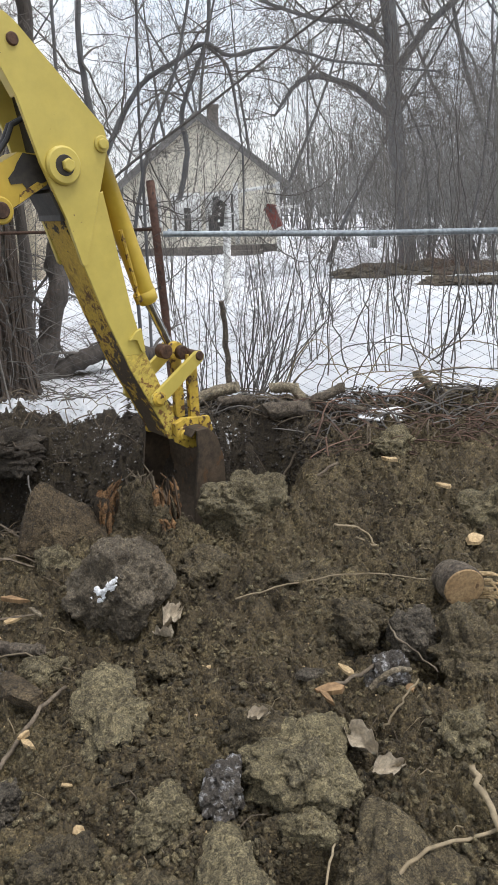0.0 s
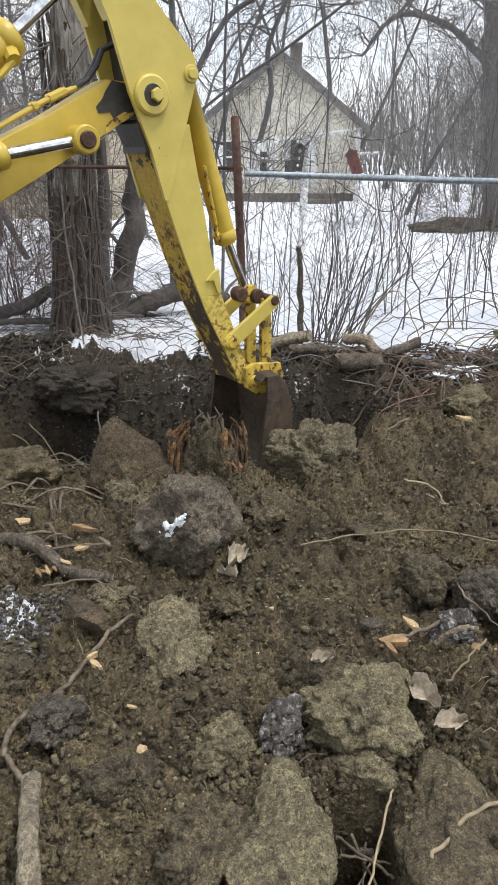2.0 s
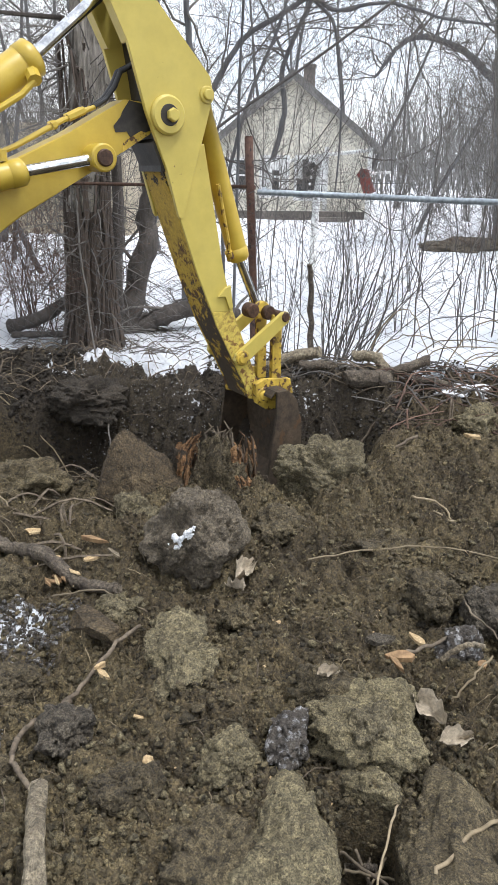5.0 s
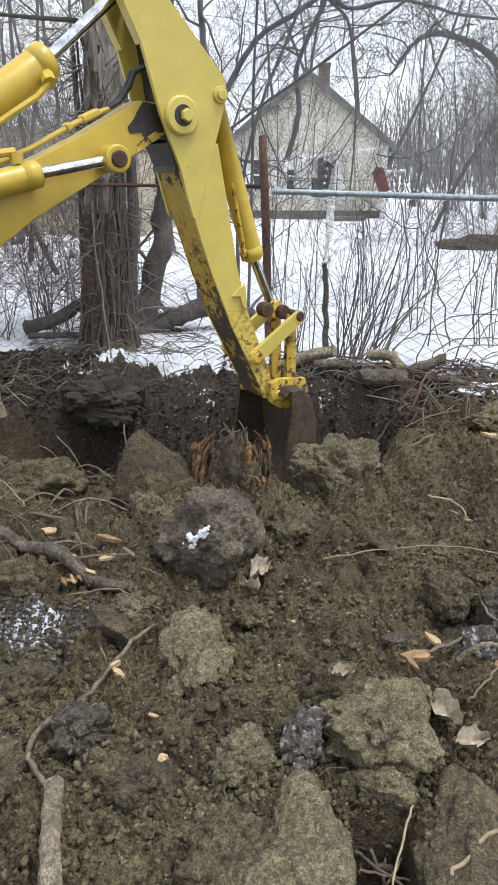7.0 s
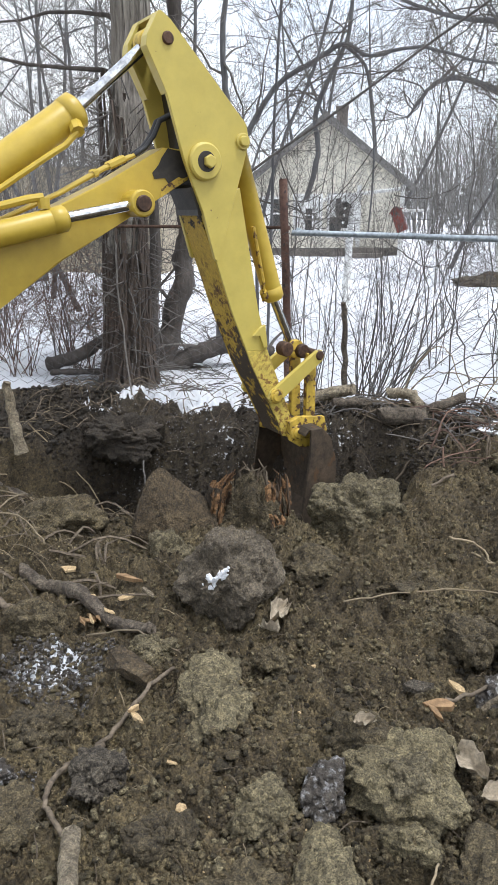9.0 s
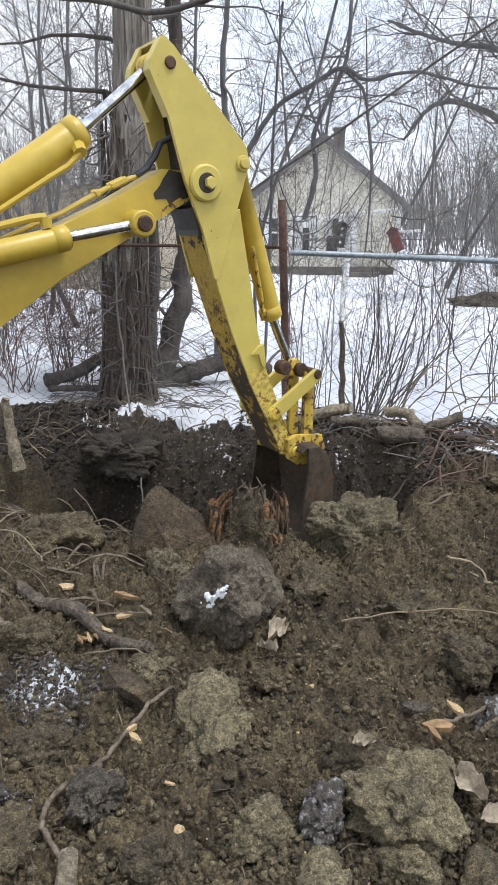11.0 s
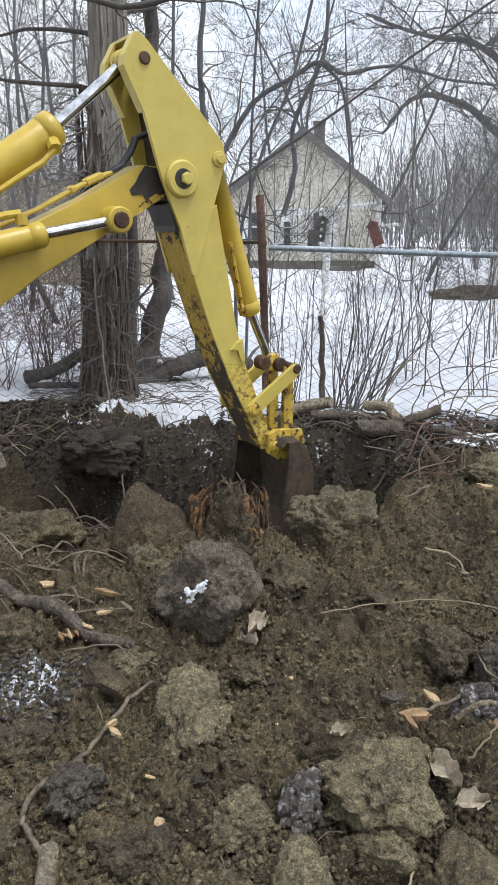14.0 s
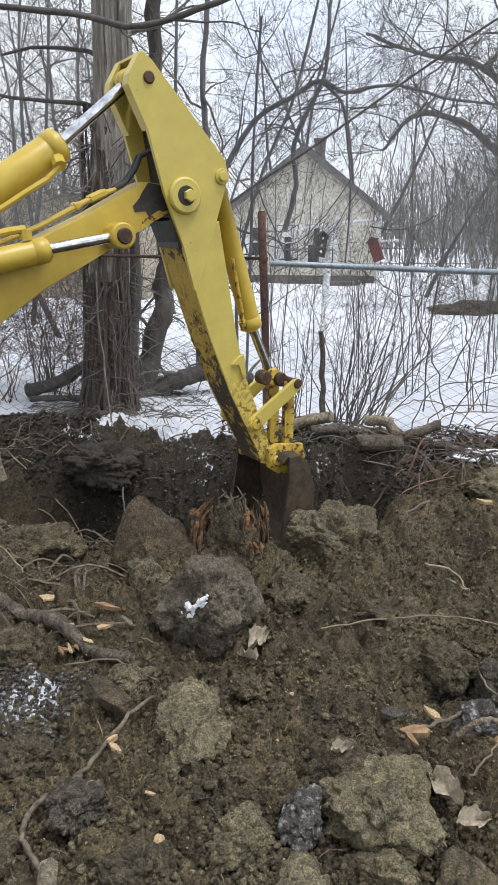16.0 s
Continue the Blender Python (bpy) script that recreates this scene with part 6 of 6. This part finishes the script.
stem_tree("big_tree", "large dark tree with a heavy crooked side limb", [
    ([(3.75, 16.2, -0.2), (3.6, 16, 1.2), (3.36, 16, 2.9), (3.25, 16, 3.8), (3.12, 16, 5.4), (2.9, 16, 8.0)], 0.20, 0.14),
    ([(3.36, 16, 3.0), (2.85, 16, 3.45), (2.4, 15.9, 3.75), (1.7, 15.8, 3.95), (1.25, 15.8, 3.85), (0.95, 15.8, 3.5), (0.75, 15.8, 3.25)], 0.085, 0.025),
    ([(3.2, 16, 4.4), (2.5, 16, 4.9), (1.4, 16, 5.1), (0.3, 16, 5.5)], 0.075, 0.025),
    ([(3.3, 16, 4.0), (4.0, 16, 4.9), (4.8, 16, 5.6), (5.2, 16, 7)], 0.09, 0.04),
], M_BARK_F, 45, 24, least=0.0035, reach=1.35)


def shrub(name, label, at, seed, stems, height_m, r, fan, lean=(0, 0), kids=(4, 5), mat=None, group="", wob=0.10, droop=0.0, level=2):
    """Many thin stems out of one root."""
    sh = thing(name, label, "shrub", at, group)
    rnd = random.Random(seed)
    b = (Build(), Build())
    for i in range(stems):
        a, k = rnd.uniform(0, 6.28), rnd.random() ** 0.7 * fan
        d = np.array((lean[0] + k * math.cos(a), lean[1] + 0.5 * k * math.sin(a), 1.0))
        ramify(b, rnd, (rnd.uniform(-0.12, 0.12), rnd.uniform(-0.10, 0.10), -0.05), d / np.linalg.norm(d), height_m * rnd.uniform(0.45, 1.1), r * rnd.uniform(0.5, 1.2), level, (wob, droop, kids, 0.42, 0.45))
    for k, nm in ((0, "framework"), (1, "crown")):
        if b[k].v:
            part(nm, b[k], mat or M_TWIG, sh)
    return sh


shrub("fence_shrub", "many-stemmed bare shrub fanning out beside the fence", (0.05, 5.62, 0), 1, 28, 1.55, 0.0055, 0.45, (0.12, 0), (3, 3))
shrub("fence_shrub", "bare shrub with stems leaning along the fence", (0.22, 5.60, 0), 2, 14, 1.5, 0.0075, 0.35, (0.45, 0), (4, 4))
shrub("fence_shrub", "thin bare shrub behind the fence", (-0.35, 5.75, 0), 3, 10, 1.9, 0.005, 0.25, (0, 0), (4, 4))
V = [shrub("brush_bush", "tall bare grey-brown brush on snow", (-3.0, 6.6, 0), 11, 9, 3.4, 0.006, 0.35, (0, 0), (8, 8), group="brush behind the fence"),
     shrub("brush_bush", "tall bare grey-brown brush on snow", (1.3, 6.4, 0), 12, 8, 3.2, 0.005, 0.4, (-0.1, 0), (8, 8), group="brush behind the fence"),
     shrub("brush_bush", "thin bare brush on snow", (0.75, 6.9, 0), 13, 7, 3.6, 0.005, 0.3, (0, 0), (8, 8), group="brush behind the fence")]
rs = random.Random(77)
for x, y, k, s in ((-4.0, 7.2, 0, 1.0), (-3.4, 8.2, 1, 1.2), (-4.8, 8.8, 0, 1.2), (-2.9, 9.6, 2, 1.3), (-5.6, 10.4, 1, 1.4), (-4.0, 11.0, 0, 1.5), (-2.6, 7.4, 2, 1.1), (-3.7, 6.3, 1, 0.9), (-6.3, 12.5, 0, 1.7), (-4.9, 13.0, 1, 1.7),
                   (1.9, 6.9, 0, 1.0), (2.4, 6.2, 1, 1.0), (1.8, 8.2, 2, 1.1), (2.8, 8.0, 0, 1.2), (3.5, 9.2, 1, 1.3), (2.3, 9.8, 2, 1.3), (3.3, 6.9, 1, 1.0), (4.2, 10.5, 0, 1.4), (-0.7, 7.9, 2, 1.1), (0.25, 8.4, 2, 1.1), (1.15, 9.6, 1, 1.2), (-1.1, 10.2, 2, 1.3)):
    o = copy_thing(V[k], pose(x, y, -0.02, 0, 0, rs.uniform(0, 360)))
    o.scale = (s, s, s)

V.append(shrub("bramble_bush", "reddish-brown bramble tangle beside the trunks", (-2.75, 6.35, 0), 61, 16, 1.5, 0.005, 0.7, (0, 0), (7, 6), M_RUSTY_TWIG, "brambles", 0.2, -0.03))
for x, y, k in ((-3.25, 6.15, 1.0), (-3.1, 6.9, 1.2), (-2.45, 6.8, 1.1), (-3.7, 6.6, 1.2), (-2.25, 6.25, 0.7)):
    o = copy_thing(V[3], pose(x, y, -0.02, 0, 0, rs.uniform(0, 360)))
    o.scale = (k, k, k)

# hanging vines and arching canes over the fence
rs = random.Random(88)
for i in range(16):
    x = rs.uniform(0.35, 2.2)
    y = fence_y(x) + rs.uniform(-0.05, 0.7)
    top = rs.uniform(1.5, 3.0)
    pts = [(x, y + 0.3, top), (x + rs.uniform(-0.15, 0.15), y + 0.1, top * 0.7), (x + rs.uniform(-0.12, 0.2), y, top * 0.4), (x + rs.uniform(-0.25, 0.25), y - 0.05, rs.uniform(0.05, 0.4))]
    stick("hanging_vine", pts, 0.003, 0.0065, M_TWIG, "thin bare vine hanging over the fence", "vine", 200 + i, 5, "hanging vines", 0.01, False)
for i in range(14):
    x0 = rs.uniform(0.2, 1.2)
    y0 = rs.uniform(4.85, 5.2)
    x1 = x0 + rs.uniform(0.5, 1.3)
    hgt = rs.uniform(0.18, 0.5)
    stick("arching_cane", [(x0, y0, 0.05), (x0 + 0.2, y0, hgt), ((x0 + x1) / 2 + 0.1, y0 - 0.05, hgt * 1.1), (x1, y0 - 0.1, rs.uniform(0.02, 0.25))], 0.005, 0.003, rs.choice((M_TWIG, M_TWIG_B)), "bare arching cane on the brush pile", "cane", 300 + i, 5, "arching canes", 0.006, False)
rs = random.Random(55)
for i in range(12):
    x, z, y = rs.uniform(-2.2, 0.9), rs.uniform(0.7, 2.0), rs.uniform(7.6, 10.0)
    w, sg = rs.uniform(0.3, 0.8), rs.choice((-1, 1))
    stick("tangled_vine", [(x - w, y, z + rs.uniform(-0.2, 0.7)), (x - w * 0.4, y, z + rs.uniform(-0.25, 0.05)), (x + w * 0.2, y, z + rs.uniform(-0.2, 0.1)), (x + w, y, z + rs.uniform(0.0, 0.5)), (x + w * 1.2, y, z + 0.9)], 0.008, 0.004, M_BARK, "dark curling vine tangled in the brush", "vine", 600 + i, 5, "tangled vines", 0.012, False)
stick("rotten_post", [(-0.14, 5.6, -0.05), (-0.15, 5.6, 0.5), (-0.17, 5.6, 0.78)], 0.028, 0.020, M_LOG, "broken grey wooden stub beside the fence", "stub", 400, 8, lift=False)
stick("fallen_limb", [(-3.05, 6.3, 0.05), (-2.7, 6.2, 0.16), (-2.4, 6.1, 0.34), (-2.2, 6.1, 0.40)], 0.07, 0.045, M_BARK, "dark fallen limb leaning on a trunk", "branch", 401, 10, lift=False)
stick("fallen_limb", [(-2.9, 6.0, 0.04), (-2.5, 6.0, 0.06), (-2.2, 5.95, 0.05)], 0.03, 0.03, M_BARK, "dark fallen limb on snow", "branch", 402, 8, lift=False)
strew("trunk_litter", 200, ((-2.9, -1.2), (5.5, 6.7)), (0.10, 0.4), (0.002, 0.005), M_TWIG, "fallen twigs round the trunks", "brushwood", 9, 0.05)

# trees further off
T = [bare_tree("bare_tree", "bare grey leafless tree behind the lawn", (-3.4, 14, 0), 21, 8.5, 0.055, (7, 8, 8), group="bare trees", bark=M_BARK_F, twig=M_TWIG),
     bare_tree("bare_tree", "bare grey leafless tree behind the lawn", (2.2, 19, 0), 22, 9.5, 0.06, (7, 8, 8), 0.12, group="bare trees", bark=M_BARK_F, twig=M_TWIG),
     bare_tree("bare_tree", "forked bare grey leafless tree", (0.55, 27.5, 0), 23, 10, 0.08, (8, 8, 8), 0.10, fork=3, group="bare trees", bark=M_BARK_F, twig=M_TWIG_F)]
rs = random.Random(99)
for x, y, k, s in ((-6.5, 17, 0, 1.1), (-8.5, 21, 1, 1.2), (-5.5, 30, 1, 1.3), (-13, 33, 2, 1.4), (-7.2, 15, 2, 0.8), (-2.5, 36, 2, 1.3), (3.0, 34, 0, 1.3), (8.5, 25, 1, 1.2), (7.6, 18.5, 2, 1.0), (10.5, 30, 2, 1.3),
                   (-4.4, 10.5, 1, 0.8), (-5.6, 12, 0, 0.9), (-9.0, 38, 1, 1.5), (14, 40, 1, 1.5),
                   (4.9, 15.0, 0, 0.75), (5.5, 16.2, 1, 0.8), (6.3, 15.2, 0, 0.85), (4.6, 17.6, 1, 0.8), (5.9, 18.0, 0, 0.9), (7.0, 16.4, 1, 0.9)):
    o = copy_thing(T[k], pose(x, y, -0.05, 0, 0, rs.uniform(0, 360)))
    o.scale = (s, s, s)
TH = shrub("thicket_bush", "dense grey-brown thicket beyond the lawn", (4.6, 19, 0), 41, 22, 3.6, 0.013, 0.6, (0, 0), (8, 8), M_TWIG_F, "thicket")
for x, y, s in ((5.6, 18, 1.1), (6.8, 19.5, 1.2), (7.8, 18, 1.1), (5.6, 22, 1.3), (4.4, 24, 1.1), (7.2, 24, 1.4), (9.2, 22, 1.4), (10.5, 26, 1.5), (4.2, 29, 1.3), (6.4, 29, 1.5), (9.0, 30, 1.6), (12, 31, 1.6), (-7.5, 26, 1.2), (-9.5, 24, 1.2), (-6.2, 33, 1.4), (-12, 29, 1.4), (2.9, 33, 1.2), (3.7, 16.9, 0.8), (4.3, 16.4, 0.95), (4.9, 15.9, 1.1), (5.6, 15.4, 1.2), (6.4, 15.0, 1.3), (5.2, 17.0, 1.4)):
    o = copy_thing(TH, pose(x, y, -0.05, 0, 0, rs.uniform(0, 360)))
    o.scale = (s, s, s)


def far_woods():
    """A distant belt of bare wood round the plot."""
    rg = random.Random(6)
    b = Build()
    for i in range(5200):
        a = radians(rg.uniform(-75, 75))
        d = rg.uniform(42, 60)
        x, y = d * math.sin(a), d * math.cos(a)
        hgt = rg.uniform(2.5, 7.5) * (0.75 + 0.25 * math.sin(a * 9))
        z0 = rg.uniform(0, hgt * 0.4)
        b.tube([(x, y, z0), (x + rg.uniform(-0.5, 0.5), y, (z0 + hgt) / 2), (x + rg.uniform(-1.2, 1.2), y, hgt)], [0.05, 0.035, 0.008], 3, False)
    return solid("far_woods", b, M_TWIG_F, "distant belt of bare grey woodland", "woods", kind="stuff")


far_woods()


# ---- house across the lawn ----
def house():
    ho = thing("house", "small cream clapboard house with grey gable roof", "house", (-1.32, 24.0, -0.05))
    w, eave, apex, deep = 2.55, 2.33, 4.28, 8.0
    b = Build()
    b.prism([(-w + 0.02, 0.3), (w - 0.02, 0.3), (w - 0.02, eave), (0, apex - 0.02), (-w + 0.02, eave)], 0.004, deep)
    wall = part("wall", b, M_SIDING, ho, "cream horizontal clapboard")
    z = 0.30
    while z < apex - 0.1:
        top = min(z + 0.13, apex)
        k = w if z < eave else w * (apex - z) / (apex - eave)
        k2 = w if top < eave else w * (apex - top) / (apex - eave)
        b = Build()
        b.add([(-k, -0.03, z), (k, -0.03, z), (k2, -0.006, top), (-k2, -0.006, top), (-k, 0.0, z), (k, 0.0, z), (k2, 0.0, top), (-k2, 0.0, top)],
              [(0, 1, 2, 3), (1, 5, 6, 2), (5, 4, 7, 6), (4, 0, 3, 7), (0, 4, 5, 1), (3, 2, 6, 7)])
        part("clapboard", b, M_SIDING, wall)
        z += 0.13
    b = Build()
    b.box((-w + 0.03, 0.02, -0.1), (w - 0.03, deep, 0.30))
    part("foundation", b, M_BRICK, ho, "grey block foundation")
    b = Build()
    ov, th = 0.32, 0.10
    sl = (apex - eave) / w
    for s in (-1, 1):
        a = (0.0, apex + 0.05)
        e = (s * (w + ov), eave + 0.05 - sl * ov)
        p = [a, e, (e[0], e[1] + th), (a[0], a[1] + th)]
        b.prism(p if s > 0 else p[::-1], -0.35, deep + 0.3)
    part("roof", b, M_ROOF, ho, "weathered grey shingle roof")
    b = Build()
    for s in (-1, 1):
        a = (0.0, apex + 0.04)
        e = (s * (w + ov), eave + 0.04 - sl * ov)
        p = [(a[0], a[1] - 0.17), (e[0], e[1] - 0.15), (e[0], e[1] + 0.01), a]
        b.prism(p if s > 0 else p[::-1], -0.38, -0.352)
    part("bargeboard", b, M_ROOF, ho, "grey bargeboard")
    b = Build()
    b.box((0.25, 1.2, apex - 0.6), (0.62, 1.6, apex + 0.42))
    b.box((0.22, 1.17, apex + 0.40), (0.65, 1.63, apex + 0.48))
    part("chimney", b, M_BRICK, ho, "dark brick chimney")
    for x0, x1, z0, z1, nm in ((-0.95, -0.15, 0.80, 1.92, "window"), (0.18, 1.02, 0.72, 1.92, "window"), (-2.05, -1.45, 0.95, 1.85, "window")):
        b = Build()
        t = 0.09
        for lo, hi in (((x0 - t, -0.07, z1), (x1 + t, -0.032, z1 + t)), ((x0 - t, -0.09, z0 - t), (x1 + t, -0.032, z0)), ((x0 - t, -0.07, z0), (x0, -0.032, z1)), ((x1, -0.07, z0), (x1 + t, -0.032, z1)), ((x0, -0.06, (z0 + z1) / 2 - 0.03), (x1, -0.034, (z0 + z1) / 2 + 0.03))):
            b.box(lo, hi)
        win = part(nm, b, M_TRIM, ho, "white-framed sash window")
        b = Build()
        b.box((x0, -0.040, z0), (x1, -0.033, z1))
        part("pane", b, M_GLASS, win, "dark reflecting glass")
    # Pale panels over the panes: some curtain, the rest added as sky reflection.
    for x0, x1, z0, z1 in ((0.55, 0.95, 0.75, 1.9), (-0.90, -0.62, 0.84, 1.90), (-0.40, -0.18, 0.84, 1.90), (-0.62, -0.40, 1.55, 1.90), (0.20, 0.36, 1.35, 1.90), (-2.02, -1.72, 1.0, 1.83)):
        b = Build()
        b.box((x0, -0.046, z0), (x1, -0.041, z1))
        part("curtain", b, M_TRIM, ho, "pale panel, part curtain, part sky reflection")
    for x in (1.12, 2.50):
        b = Build()
        b.box((x - 0.07, -0.12, 0.0), (x + 0.07, -0.04, eave - 0.08))
        part("corner_board", b, M_TRIM, ho, "white corner board")
    b = Build()
    b.box((0.75, -0.9, 0.0), (1.95, -0.05, 0.16))
    b.box((0.85, -0.6, 0.16), (1.85, -0.05, 0.32))
    part("step", b, M_BRICK, ho, "brown front step")
    return ho


house()


def clothes_pole():
    cp = thing("clothes_pole", "white clothes pole with crossbar on the lawn", "pole", (-0.27, 11.4, 0))
    b = Build()
    b.tube([(0, 0, -0.1), (0.02, 0, 0.9), (0.05, 0, 1.72)], 0.060, 14)
    part("post", b, M_TRIM, cp, "", True)
    b = Build()
    b.tube([(-0.45, 0, 1.60), (-0.25, 0, 1.66), (0.1, 0, 1.70), (0.85, 0, 1.78)], 0.026, 10)
    part("crossbar", b, M_TRIM, cp, "", True)
    b = Build()
    b.tube([(0.80, 0, 1.45), (1.15, 0, 1.46)], 0.02, 8)
    part("side_arm", b, M_TRIM, cp)


clothes_pole()


def birdhouse(at, mat, label, turn, tilt, holes):
    bh = thing("birdhouse", label, "birdhouse", at)
    bh.matrix_basis = pose(*at, 0, tilt, turn)
    b = Build()
    b.prism([(-0.08, -0.19), (0.08, -0.19), (0.08, 0.13), (0.0, 0.18), (-0.08, 0.13)], -0.07, 0.07, 0.006)
    part("body", b, mat, bh)
    for s in (-1, 1):
        b = Build()
        p = [(0, 0.20), (s * 0.10, 0.135), (s * 0.10, 0.118), (0, 0.183)]
        b.prism(p if s < 0 else p[::-1], -0.09, 0.09)
        part("roof", b, mat, bh)
    for i in range(holes):
        b = Build()
        b.tube([(0, -0.076, 0.09 - 0.10 * i), (0, -0.071, 0.09 - 0.10 * i)], 0.022, 12)
        part("hole", b, M_TRIM if holes > 1 else M_DARK, bh)
    b = Build()
    b.tube([(0, 0, 0.19), (0, 0, 0.36)], 0.006, 5)
    part("hanger", b, M_WIRE, bh)


birdhouse((-0.36, 11.25, 1.40), M_BLACKBOX, "dark hanging birdhouse box with three holes", 20, 8, 3)
birdhouse((0.50, 11.35, 1.33), M_REDBOX, "red-brown hanging birdhouse on a wire", -10, -22, 1)

# what stands further left and right on the snow
b = Build()
b.box((-9.6, 17.0, -0.1), (-4.9, 20.5, 2.5))
shed = solid("shed", b, M_SHED, "pale beige neighbouring outbuilding behind the brush", "shed")
for i, (x, y, w, z) in enumerate(((2.5, 15.1, 0.55, 0.13), (3.2, 15.3, 0.70, 0.20), (4.1, 15.2, 0.75, 0.24), (4.9, 15.4, 0.65, 0.20), (3.9, 13.2, 0.50, 0.10), (4.7, 13.1, 0.60, 0.13))):
    lump("earth_mound", (x, y, -0.02), (w, 0.45, z), M_FROZEN, "low mound of brown earth and dead weeds on snow", "mound", 71 + i, 0, 5, 0.42, 0, "mounds beyond the lawn")
for x, y, k in ((2.4, 15.0, 0.40), (3.0, 14.8, 0.5), (3.5, 15.1, 0.4), (4.1, 14.9, 0.5), (4.6, 15.2, 0.45), (3.7, 13.1, 0.4), (4.3, 13.0, 0.45), (5.0, 13.2, 0.4)):
    o = copy_thing(V[3], pose(x, y, 0.05, 0, 0, rs.uniform(0, 360)))
    o.scale = (k * 1.6, k, k)
b = Build()
for i in range(60):
    x = -2 + i * 0.42
    b.tube([(x, 33, 0), (x, 33, 1.0)], 0.02, 5)
for z in (0.35, 1.0):
    b.tube([(-2, 33, z), (23, 33, z)], 0.02, 5)
solid("back_fence", b, M_WIRE, "thin wire fence at the far end of the lawn", "fence")
